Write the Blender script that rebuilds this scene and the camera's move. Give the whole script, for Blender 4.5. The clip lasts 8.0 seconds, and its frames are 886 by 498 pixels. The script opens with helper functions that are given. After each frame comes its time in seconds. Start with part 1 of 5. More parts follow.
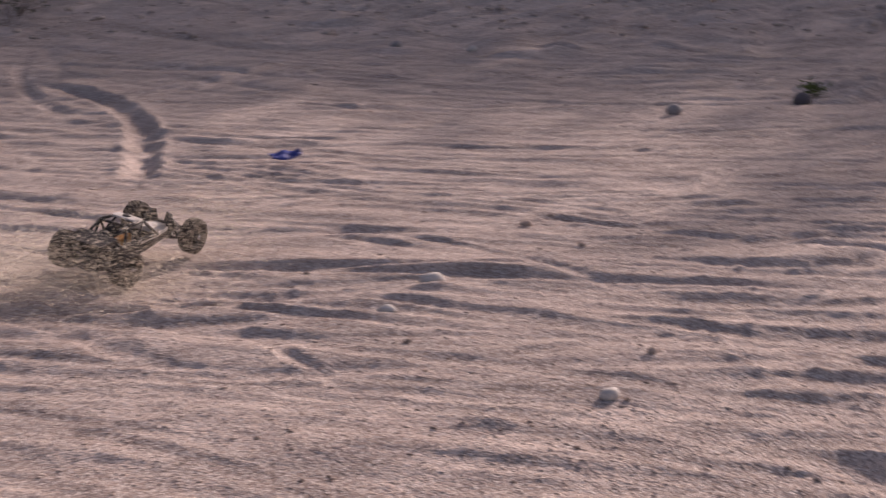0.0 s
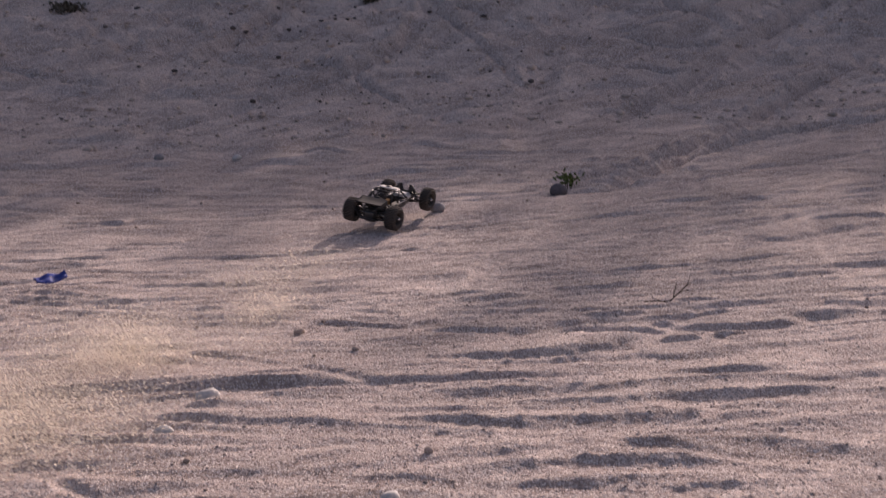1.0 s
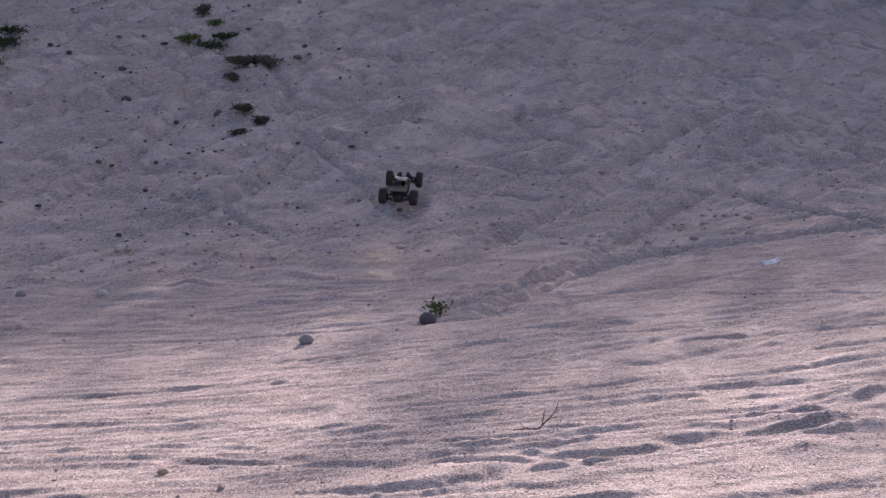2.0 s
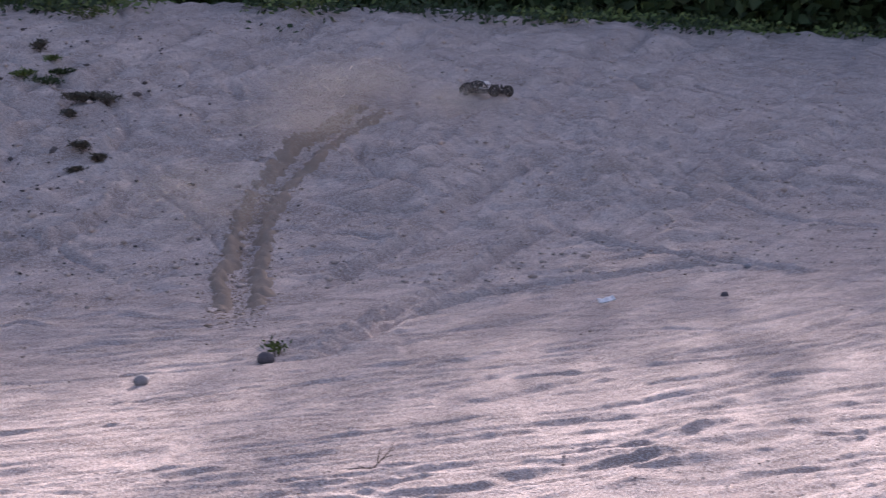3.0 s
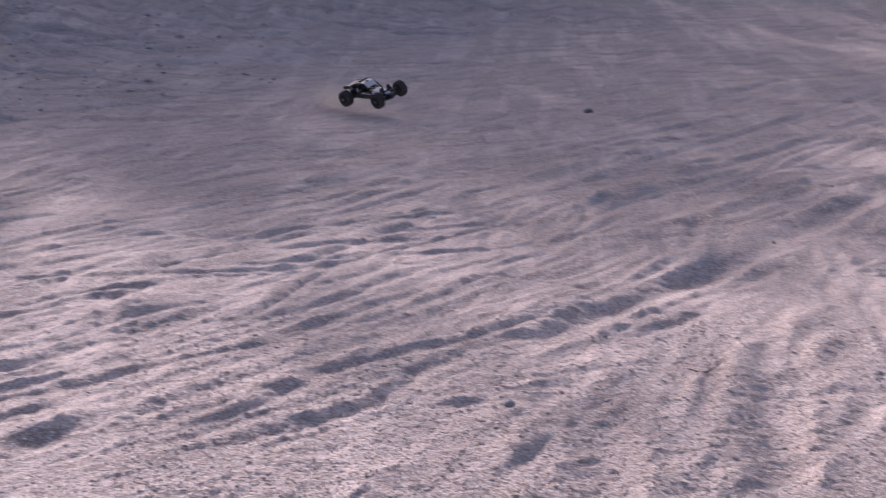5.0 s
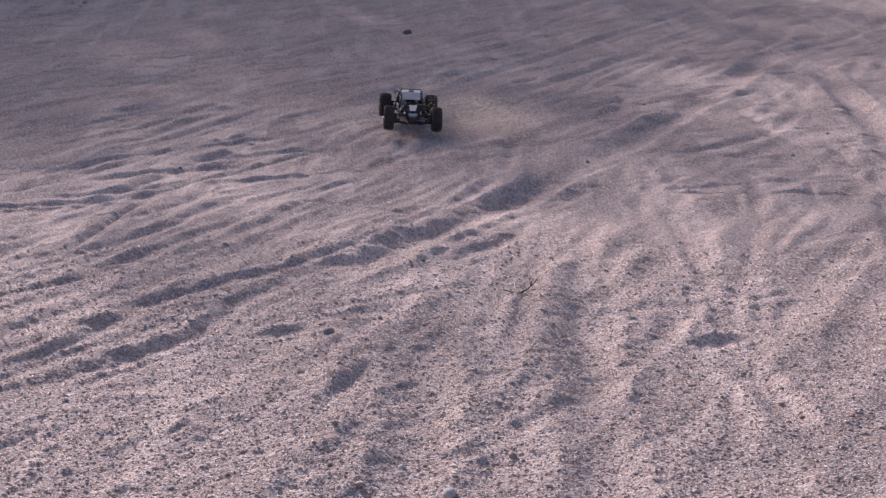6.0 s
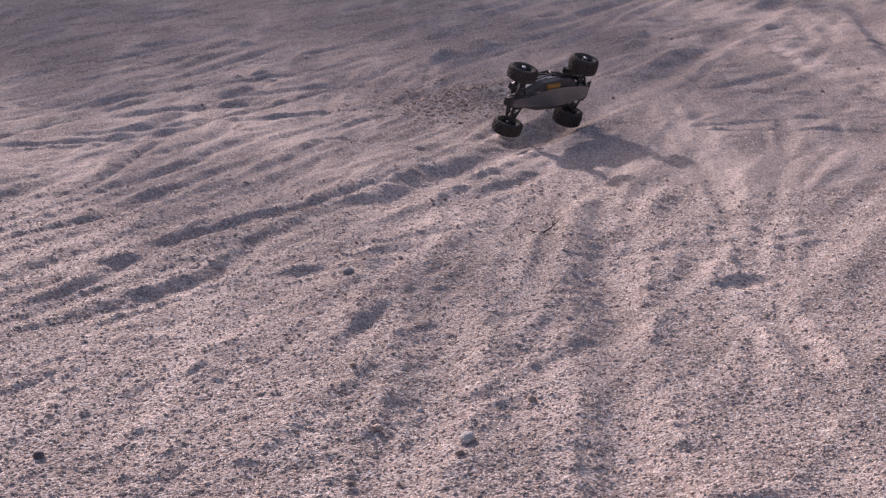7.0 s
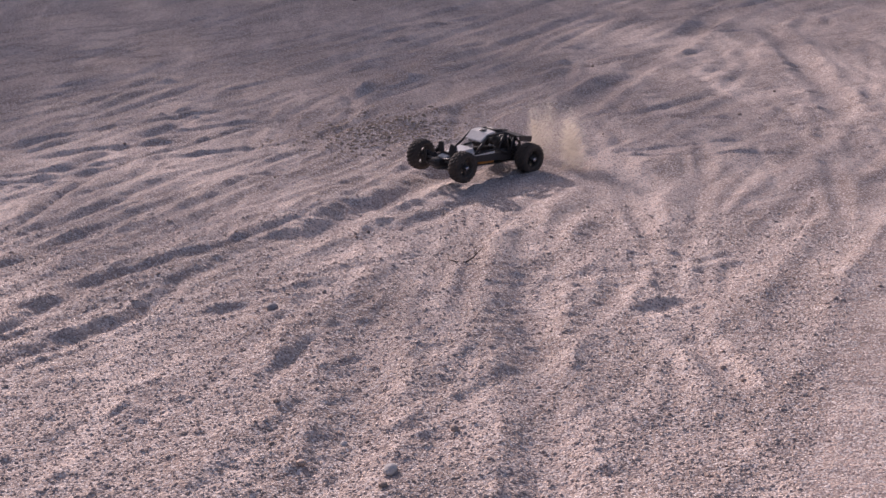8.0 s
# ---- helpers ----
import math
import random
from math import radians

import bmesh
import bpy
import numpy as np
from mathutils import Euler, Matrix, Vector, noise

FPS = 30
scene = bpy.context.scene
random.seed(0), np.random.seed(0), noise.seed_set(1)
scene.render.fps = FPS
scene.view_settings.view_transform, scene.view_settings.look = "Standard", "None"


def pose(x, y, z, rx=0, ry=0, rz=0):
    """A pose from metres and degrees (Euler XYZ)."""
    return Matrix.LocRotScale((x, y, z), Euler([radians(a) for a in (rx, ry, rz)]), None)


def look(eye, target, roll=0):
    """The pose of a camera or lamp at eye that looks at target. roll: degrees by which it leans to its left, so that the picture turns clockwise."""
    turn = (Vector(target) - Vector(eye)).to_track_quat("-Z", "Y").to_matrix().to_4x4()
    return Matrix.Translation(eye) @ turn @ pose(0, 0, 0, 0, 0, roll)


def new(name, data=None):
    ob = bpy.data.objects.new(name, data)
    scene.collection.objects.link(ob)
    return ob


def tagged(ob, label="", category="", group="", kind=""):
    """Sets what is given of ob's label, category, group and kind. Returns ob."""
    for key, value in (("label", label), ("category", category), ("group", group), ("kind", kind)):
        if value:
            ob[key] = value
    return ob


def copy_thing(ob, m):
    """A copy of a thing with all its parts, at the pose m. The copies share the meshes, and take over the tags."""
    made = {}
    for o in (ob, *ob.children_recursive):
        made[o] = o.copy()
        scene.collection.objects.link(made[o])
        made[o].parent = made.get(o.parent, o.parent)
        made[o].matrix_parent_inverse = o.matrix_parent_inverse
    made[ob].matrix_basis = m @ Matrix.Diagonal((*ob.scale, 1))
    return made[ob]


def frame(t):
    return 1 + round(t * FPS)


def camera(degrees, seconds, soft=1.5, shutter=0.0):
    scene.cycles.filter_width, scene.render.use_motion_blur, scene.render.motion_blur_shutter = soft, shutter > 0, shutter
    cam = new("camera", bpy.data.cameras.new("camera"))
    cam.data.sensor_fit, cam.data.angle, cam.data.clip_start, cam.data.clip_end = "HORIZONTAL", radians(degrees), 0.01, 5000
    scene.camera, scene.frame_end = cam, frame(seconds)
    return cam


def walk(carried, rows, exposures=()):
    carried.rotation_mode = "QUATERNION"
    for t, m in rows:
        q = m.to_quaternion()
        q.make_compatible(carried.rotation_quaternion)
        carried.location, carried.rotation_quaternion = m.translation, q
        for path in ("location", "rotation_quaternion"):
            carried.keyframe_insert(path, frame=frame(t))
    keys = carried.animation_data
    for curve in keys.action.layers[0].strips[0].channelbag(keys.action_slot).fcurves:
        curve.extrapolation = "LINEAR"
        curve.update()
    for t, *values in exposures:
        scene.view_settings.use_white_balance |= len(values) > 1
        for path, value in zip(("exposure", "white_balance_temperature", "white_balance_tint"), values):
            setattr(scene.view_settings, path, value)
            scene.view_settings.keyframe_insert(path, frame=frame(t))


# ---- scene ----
SECONDS = 8.0
cam = camera(34.43, SECONDS, soft=1.3, shutter=0.24)


def aim(t, x, y, z, yaw, pitch, roll):
    """A row of the path: the eye, then the turn to the left of +y, the tilt up and the lean, in degrees."""
    return t, Matrix.Translation((x, y, z)) @ pose(0, 0, 0, 90 + pitch, 0, yaw) @ pose(0, 0, 0, 0, 0, roll)


# time, eye, yaw, pitch, roll
WAY = (
    (0.0, -0.125, 0.063, 1.702, -0.03, -15.57, -0.46),
    (0.1, -0.124, 0.074, 1.683, -2.79, -15.78, -1.40),
    (0.2, -0.117, 0.051, 1.703, -5.84, -16.29, -2.41),
    (0.3, -0.105, 0.024, 1.737, -7.08, -16.55, -2.57),
    (0.4, -0.100, -0.002, 1.752, -8.09, -16.07, -2.36),
    (0.5, -0.098, 0.002, 1.748, -8.59, -15.50, -2.17),
    (0.7, -0.090, 0.011, 1.749, -9.25, -14.21, -2.43),
    (1.0, -0.098, -0.025, 1.772, -9.26, -11.94, -2.26),
    (1.2, -0.086, -0.041, 1.790, -9.15, -10.34, -2.22),
    (1.4, -0.086, -0.029, 1.788, -10.40, -8.99, -1.50),
    (1.5, -0.074, -0.034, 1.786, -10.85, -8.58, -1.60),
    (1.7, -0.055, -0.002, 1.782, -12.35, -7.89, -1.93),
    (2.8, -0.013, -0.065, 1.819, -19.10, -5.96, -3.04),
    (3.0, 0.017, -0.044, 1.788, -20.67, -5.80, -2.11),
    (3.2, 0.067, -0.056, 1.767, -22.89, -5.74, -1.66),
    (3.5, 0.102, -0.058, 1.770, -27.33, -6.83, -1.51),
    (3.8, 0.146, -0.022, 1.756, -32.21, -7.33, -1.40),
    (4.0, 0.163, -0.013, 1.746, -34.59, -7.74, -1.34),
    (4.2, 0.204, -0.027, 1.726, -37.06, -8.41, -1.90),
    (4.5, 0.225, -0.032, 1.724, -41.73, -9.91, -1.91),
    (4.8, 0.201, -0.104, 1.701, -47.14, -11.16, -0.77),
    (5.0, 0.199, -0.108, 1.703, -50.88, -12.26, -0.49),
    (5.2, 0.194, -0.116, 1.716, -54.03, -12.81, -0.80),
    (6.3, 0.207, -0.172, 1.745, -58.32, -16.76, 0.32),
    (6.5, 0.211, -0.158, 1.748, -58.09, -17.73, 0.58),
    (6.7, 0.226, -0.151, 1.752, -57.51, -18.04, 0.35),
    (7.0, 0.270, -0.160, 1.749, -56.67, -18.19, -0.72),
    (7.2, 0.296, -0.183, 1.745, -57.33, -18.19, -1.84),
    (7.5, 0.294, -0.206, 1.750, -58.69, -18.17, -2.03),
    (7.7, 0.293, -0.213, 1.756, -59.33, -17.94, -1.57),
    (8.0, 0.272, -0.224, 1.769, -59.35, -17.08, -1.62),
)
walk(cam, [aim(*row) for row in WAY], exposures=((0.0, -0.30, 6850, 29), (1.0, -0.26, 6700, 29), (1.7, 0.17, 6300, 29), (2.8, 0.64, 5950, 28), (4.0, 0.58, 5900, 28), (5.2, 0.10, 5850, 29), (6.3, -0.10, 6050, 28), (8.0, -0.12, 6250, 29)))

# ---- light ----
SUN_TURN, SUN_UP = 31.0, 20.5
world = bpy.data.worlds.new("sky")
scene.world = world
world.use_nodes = True
sky = world.node_tree.nodes.new("ShaderNodeTexSky")
sky.sky_type, sky.sun_disc, sky.dust_density = "NISHITA", False, 4.5
sky.sun_elevation, sky.sun_rotation = radians(SUN_UP), radians(SUN_TURN)
sky_back = world.node_tree.nodes["Background"]
world.node_tree.links.new(sky.outputs[0], sky_back.inputs[0])
sky_back.inputs[1].default_value = 0.126
sun_data = bpy.data.lights.new("sun", "SUN")
sun_data.energy, sun_data.angle, sun_data.color = 4.6, radians(1.2), (1.0, 0.9, 0.8)
sun = new("sun", sun_data)
TO_SUN = Vector((math.sin(radians(SUN_TURN)) * math.cos(radians(SUN_UP)), math.cos(radians(SUN_TURN)) * math.cos(radians(SUN_UP)), math.sin(radians(SUN_UP))))
sun.matrix_basis = look(TO_SUN * 60, (0, 0, 0))

# ---- materials ----


def material(name, colour, rough=0.8, metal=0.0, second=None, scale=8.0, fine=60.0, bump=0.0, bump_scale=80.0, spread=0.25, random_tint=0.0, spec=0.3):
    """A surface with a large and a small variation of its colour, and fine relief."""
    m = bpy.data.materials.new(name)
    m.use_nodes = True
    nt = m.node_tree
    nd, ln = nt.nodes, nt.links
    bsdf = nd["Principled BSDF"]
    bsdf.inputs["Roughness"].default_value, bsdf.inputs["Metallic"].default_value = rough, metal
    bsdf.inputs["Specular IOR Level"].default_value = spec
    tc = nd.new("ShaderNodeTexCoord")
    big, small = nd.new("ShaderNodeTexNoise"), nd.new("ShaderNodeTexNoise")
    big.inputs["Scale"].default_value, big.inputs["Detail"].default_value = scale, 4
    small.inputs["Scale"].default_value, small.inputs["Detail"].default_value = fine, 3
    for n in (big, small):
        ln.new(tc.outputs["Object"], n.inputs["Vector"])
    add = nd.new("ShaderNodeMath")
    add.operation = "ADD"
    ln.new(big.outputs["Fac"], add.inputs[0])
    ln.new(small.outputs["Fac"], add.inputs[1])
    ramp = nd.new("ShaderNodeMapRange")
    ramp.inputs["From Min"].default_value, ramp.inputs["From Max"].default_value = 0.6, 1.4
    ln.new(add.outputs[0], ramp.inputs["Value"])
    mix = nd.new("ShaderNodeMix")
    mix.data_type = "RGBA"
    other = second or tuple(c * (1 - spread) for c in colour)
    mix.inputs["A"].default_value, mix.inputs["B"].default_value = (*other, 1), (*colour, 1)
    ln.new(ramp.outputs[0], mix.inputs["Factor"])
    out = mix.outputs["Result"]
    if random_tint:
        info, hsv, rng = nd.new("ShaderNodeNewGeometry"), nd.new("ShaderNodeHueSaturation"), nd.new("ShaderNodeMapRange")
        rng.inputs["To Min"].default_value, rng.inputs["To Max"].default_value = 1 - random_tint, 1 + random_tint
        ln.new(info.outputs["Random Per Island"], rng.inputs["Value"])
        ln.new(rng.outputs[0], hsv.inputs["Value"])
        ln.new(out, hsv.inputs["Color"])
        out = hsv.outputs[0]
    ln.new(out, bsdf.inputs["Base Color"])
    if bump:
        b, n = nd.new("ShaderNodeBump"), nd.new("ShaderNodeTexNoise")
        n.inputs["Scale"].default_value, n.inputs["Detail"].default_value = bump_scale, 5
        b.inputs["Strength"].default_value, b.inputs["Distance"].default_value = bump, 0.01
        ln.new(tc.outputs["Object"], n.inputs["Vector"])
        ln.new(n.outputs["Fac"], b.inputs["Height"])
        ln.new(b.outputs[0], bsdf.inputs["Normal"])
    return m


def sand_material():
    """Pinkish gravelly sand: broad patches, damp streaks, painted light and shade of tracks, grain and single dark and
    pale grains.
    """
    m = bpy.data.materials.new("gravelly_sand")
    m.use_nodes = True
    nt = m.node_tree
    nd, ln = nt.nodes, nt.links
    bsdf = nd["Principled BSDF"]
    bsdf.inputs["Roughness"].default_value, bsdf.inputs["Specular IOR Level"].default_value = 0.95, 0.15
    tc = nd.new("ShaderNodeTexCoord")

    def noise_at(scale, detail, rough=0.55, stretch=None, turn=0.0):
        n = nd.new("ShaderNodeTexNoise")
        n.inputs["Scale"].default_value, n.inputs["Detail"].default_value, n.inputs["Roughness"].default_value = scale, detail, rough
        if stretch:
            mp = nd.new("ShaderNodeMapping")
            mp.inputs["Scale"].default_value = stretch
            tilt = nd.new("ShaderNodeVectorRotate")
            tilt.rotation_type = "Z_AXIS"
            tilt.inputs["Angle"].default_value = radians(turn)
            ln.new(tc.outputs["Object"], tilt.inputs["Vector"])
            ln.new(tilt.outputs[0], mp.inputs["Vector"])
            ln.new(mp.outputs[0], n.inputs["Vector"])
        else:
            ln.new(tc.outputs["Object"], n.inputs["Vector"])
        return n.outputs["Fac"]

    def blend(fac, lo, hi, a, b):
        r, x = nd.new("ShaderNodeMapRange"), nd.new("ShaderNodeMix")
        r.inputs["From Min"].default_value, r.inputs["From Max"].default_value = lo, hi
        x.data_type = "RGBA"
        ln.new(fac, r.inputs["Value"])
        ln.new(r.outputs[0], x.inputs["Factor"])
        for sock, v in (("A", a), ("B", b)):
            if isinstance(v, tuple):
                x.inputs[sock].default_value = (*v, 1)
            else:
                ln.new(v, x.inputs[sock])
        return x.outputs["Result"]

    def grains(scale, jitter=1.0):
        v = nd.new("ShaderNodeTexVoronoi")
        v.inputs["Scale"].default_value, v.inputs["Randomness"].default_value = scale, jitter
        ln.new(tc.outputs["Object"], v.inputs["Vector"])
        sep = nd.new("ShaderNodeSeparateColor")
        ln.new(v.outputs["Color"], sep.inputs[0])
        return v.outputs["Distance"], sep.outputs[0], sep.outputs[1]

    def maths(op, a, b):
        x = nd.new("ShaderNodeMath")
        x.operation = op
        for i, v in enumerate((a, b)):
            if isinstance(v, (int, float)):
                x.inputs[i].default_value = v
            else:
                ln.new(v, x.inputs[i])
        return x.outputs[0]

    c = blend(noise_at(0.45, 4), 0.35, 0.68, (0.50, 0.395, 0.345), (0.60, 0.475, 0.415))
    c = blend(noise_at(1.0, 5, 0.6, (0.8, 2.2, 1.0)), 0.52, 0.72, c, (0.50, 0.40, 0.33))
    # dark and pale streaks put the weak shading of tracks into the colour
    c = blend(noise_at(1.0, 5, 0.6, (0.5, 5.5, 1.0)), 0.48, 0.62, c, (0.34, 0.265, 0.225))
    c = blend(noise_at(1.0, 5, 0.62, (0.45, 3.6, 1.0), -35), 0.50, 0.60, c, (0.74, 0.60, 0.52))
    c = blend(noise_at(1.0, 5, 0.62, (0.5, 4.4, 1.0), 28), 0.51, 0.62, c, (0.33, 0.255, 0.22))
    c = blend(noise_at(7.0, 5, 0.7), 0.55, 0.80, c, (0.40, 0.31, 0.275))
    # track banks are paler: drier sand, with light on their ridges put into the colour
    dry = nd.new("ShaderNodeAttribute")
    dry.attribute_name = "lit_spoil"
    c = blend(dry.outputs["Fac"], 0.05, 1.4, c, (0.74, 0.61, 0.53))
    far1, tone1, hue1 = grains(95.0)
    far2, tone2, hue2 = grains(190.0)
    c = blend(tone1, 0.72, 1.0, c, (0.30, 0.245, 0.235))
    c = blend(hue1, 0.75, 1.0, c, (0.72, 0.64, 0.60))
    c = blend(tone2, 0.66, 0.9, c, (0.29, 0.23, 0.21))
    c = blend(hue2, 0.74, 0.92, c, (0.82, 0.74, 0.69))
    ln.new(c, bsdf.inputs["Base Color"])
    rise = maths("ADD", maths("MULTIPLY", far1, -0.6), maths("MULTIPLY", tone1, 0.35))
    rise = maths("ADD", rise, maths("ADD", maths("MULTIPLY", far2, -0.25), maths("MULTIPLY", tone2, 0.12)))
    rise = maths("ADD", rise, maths("MULTIPLY", noise_at(30.0, 5, 0.7), 0.7))
    b = nd.new("ShaderNodeBump")
    b.inputs["Strength"].default_value, b.inputs["Distance"].default_value = 1.0, 0.0052
    ln.new(rise, b.inputs["Height"])
    ln.new(b.outputs[0], bsdf.inputs["Normal"])
    return m


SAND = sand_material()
PEBBLE = material("pebble", (0.66, 0.55, 0.48), 0.9, second=(0.46, 0.375, 0.33), scale=30, fine=200, bump=0.4, random_tint=0.24)
CLOD = material("sand_clod", (0.47, 0.37, 0.31), 0.95, second=(0.33, 0.26, 0.22), scale=25, fine=150, bump=0.6, random_tint=0.25)
DAMP_CLOD = material("damp_sand", (0.48, 0.375, 0.295), 0.95, second=(0.36, 0.275, 0.215), scale=25, fine=150, bump=0.6, random_tint=0.25)
DUG_SAND = material("dug_sand", (0.50, 0.39, 0.29), 0.95, second=(0.38, 0.29, 0.215), scale=25, fine=150, bump=0.6, random_tint=0.3)
PALE_STONE = material("pale_stone", (0.74, 0.70, 0.66), 0.85, second=(0.5, 0.46, 0.43), scale=30, fine=140, bump=0.4)
DARK_STONE = material("dark_stone", (0.17, 0.15, 0.16), 0.85, second=(0.09, 0.08, 0.09), scale=30, fine=140, bump=0.4)
EARTH = material("dark_earth", (0.17, 0.14, 0.13), 0.95, second=(0.10, 0.085, 0.08), scale=25, fine=120, bump=0.6, random_tint=0.4)
GREY_STONE = material("grey_stone", (0.4, 0.38, 0.38), 0.85, second=(0.25, 0.23, 0.23), scale=30, fine=140, bump=0.4)
def dust_material():
    """Fine dust: it scatters light back and lets some through."""
    m = bpy.data.materials.new("dust")
    m.use_nodes = True
    nd, ln = m.node_tree.nodes, m.node_tree.links
    out, mix, back, thru = nd["Material Output"], nd.new("ShaderNodeMixShader"), nd.new("ShaderNodeBsdfDiffuse"), nd.new("ShaderNodeBsdfTranslucent")
    geo, ramp = nd.new("ShaderNodeNewGeometry"), nd.new("ShaderNodeMix")
    ramp.data_type = "RGBA"
    ramp.inputs["A"].default_value, ramp.inputs["B"].default_value = (0.88, 0.78, 0.64, 1), (0.95, 0.88, 0.76, 1)
    ln.new(geo.outputs["Random Per Island"], ramp.inputs["Factor"])
    for n in (back, thru):
        ln.new(ramp.outputs["Result"], n.inputs["Color"])
    mix.inputs["Fac"].default_value = 0.72
    ln.new(back.outputs[0], mix.inputs[1])
    ln.new(thru.outputs[0], mix.inputs[2])
    nd.remove(nd["Principled BSDF"])
    haze, clear = nd.new("ShaderNodeMixShader"), nd.new("ShaderNodeBsdfTransparent")
    haze.inputs["Fac"].default_value = 0.55
    ln.new(clear.outputs[0], haze.inputs[1])
    ln.new(mix.outputs[0], haze.inputs[2])
    ln.new(haze.outputs[0], out.inputs["Surface"])
    return m


DUST = dust_material()
LEAF = material("leaf_green", (0.15, 0.20, 0.05), 0.6, second=(0.10, 0.13, 0.04), scale=3, fine=40, random_tint=0.5)
LEAF_DARK = material("leaf_dark_green", (0.055, 0.085, 0.03), 0.6, second=(0.03, 0.05, 0.018), scale=3, fine=40, random_tint=0.4)
SCRUB = material("scrub", (0.15, 0.13, 0.10), 0.8, second=(0.075, 0.07, 0.05), scale=6, fine=40, random_tint=0.4)
BARK = material("bark", (0.14, 0.10, 0.07), 0.9, second=(0.07, 0.05, 0.035), scale=10, fine=60, bump=0.5)
DRY_TWIG = material("dry_twig", (0.13, 0.10, 0.08), 0.9, second=(0.08, 0.06, 0.05), scale=30, fine=100)
BLUE_PLASTIC = material("blue_plastic", (0.06, 0.09, 0.38), 0.45, second=(0.04, 0.06, 0.26), scale=10, fine=80)
RUBBER = material("tyre_rubber", (0.035, 0.032, 0.031), 0.85, second=(0.11, 0.09, 0.075), scale=14, fine=90, bump=0.3, bump_scale=200)
BLACK = material("black_plastic", (0.022, 0.022, 0.025), 0.5, second=(0.06, 0.052, 0.047), scale=12, fine=80)
DARK_METAL = material("dark_metal", (0.09, 0.09, 0.095), 0.4, 0.8, second=(0.05, 0.05, 0.05), scale=20, fine=120)
ALU = material("dull_aluminium", (0.5, 0.5, 0.52), 0.4, 0.9, second=(0.3, 0.29, 0.28), scale=20, fine=120)
PLATE = material("chassis_plate", (0.30, 0.30, 0.32), 0.22, 0.9, second=(0.20, 0.20, 0.20), scale=9, fine=70)
WHITE = material("white_panel", (0.82, 0.80, 0.78), 0.4, second=(0.6, 0.56, 0.52), scale=9, fine=60)
WHITE_SCRAP = material("white_paper", (0.92, 0.92, 0.92), 0.5, second=(0.86, 0.86, 0.86), scale=9, fine=60)
CHARCOAL = material("charcoal_panel", (0.04, 0.04, 0.045), 0.4, second=(0.08, 0.07, 0.065), scale=9, fine=60)
ORANGE = material("amber_tank", (0.55, 0.25, 0.05), 0.4, second=(0.4, 0.18, 0.04), scale=9, fine=60)
RIM = material("rim_plastic", (0.03, 0.03, 0.032), 0.4, second=(0.1, 0.09, 0.08), scale=20, fine=120)
CHROME = material("chrome_nut", (0.7, 0.7, 0.72), 0.25, 1.0, spread=0.2)

# ---- mesh helpers ----


def part(name, bm, mat, parent=None, label="", smooth=True, at=None):
    me = bpy.data.meshes.new(name)
    if smooth:
        for f in bm.faces:
            f.smooth = True
    bm.to_mesh(me)
    bm.free()
    me.materials.append(mat)
    ob = new(name, me)
    if parent:
        ob.parent = parent
    if at is not None:
        ob.matrix_basis = at
    if label:
        tagged(ob, label)
    return ob


def box(bm, size, m=Matrix(), bevel=0.0):
    """A block, its edges rounded."""
    got = bmesh.ops.create_cube(bm, size=1.0, matrix=m @ Matrix.Diagonal((*size, 1)))
    if bevel:
        edges = {e for v in got["verts"] for e in v.link_edges}
        bmesh.ops.bevel(bm, geom=list(edges), offset=bevel, segments=2, affect="EDGES", profile=0.5)


def rod(bm, a, b, r, r2=None, seg=8):
    a, b = Vector(a), Vector(b)
    m = Matrix.Translation((a + b) / 2) @ (b - a).to_track_quat("Z", "Y").to_matrix().to_4x4()
    bmesh.ops.create_cone(bm, cap_ends=True, segments=seg, radius1=r, radius2=r if r2 is None else r2, depth=(b - a).length, matrix=m)


def tube(bm, points, r, seg=8):
    """A bent pipe with round joints."""
    for a, b in zip(points, points[1:]):
        rod(bm, a, b, r, seg=seg)
    for p in points:
        bmesh.ops.create_uvsphere(bm, u_segments=seg, v_segments=5, radius=r * 1.02, matrix=Matrix.Translation(p))


def lathe(bm, profile, seg=28, axis="Y"):
    """A ring turned from (radius, along) points, closed."""
    rings = []
    for i in range(seg):
        a = 2 * math.pi * i / seg
        rings.append([bm.verts.new((r * math.cos(a), w, r * math.sin(a))) for r, w in profile])
    n = len(profile)
    for i in range(seg):
        p, q = rings[i], rings[(i + 1) % seg]
        for j in range(n):
            bm.faces.new((p[j], p[(j + 1) % n], q[(j + 1) % n], q[j]))


def plate(bm, outline, thick, m=Matrix(), bevel=0.0):
    """A panel of the given outline in x, y, with thickness along z."""
    lo = [bm.verts.new(m @ Vector((x, y, -thick / 2))) for x, y in outline]
    hi = [bm.verts.new(m @ Vector((x, y, thick / 2))) for x, y in outline]
    n = len(outline)
    bm.faces.new(hi)
    bm.faces.new(lo[::-1])
    for i in range(n):
        bm.faces.new((lo[i], lo[(i + 1) % n], hi[(i + 1) % n], hi[i]))


def loft(bm, sections):
    """A skin over sections that have the same number of points."""
    rings = [[bm.verts.new(p) for p in s] for s in sections]
    n = len(rings[0])
    for a, b in zip(rings, rings[1:]):
        for i in range(n):
            bm.faces.new((a[i], a[(i + 1) % n], b[(i + 1) % n], b[i]))
    bm.faces.new(rings[0][::-1])
    bm.faces.new(rings[-1])


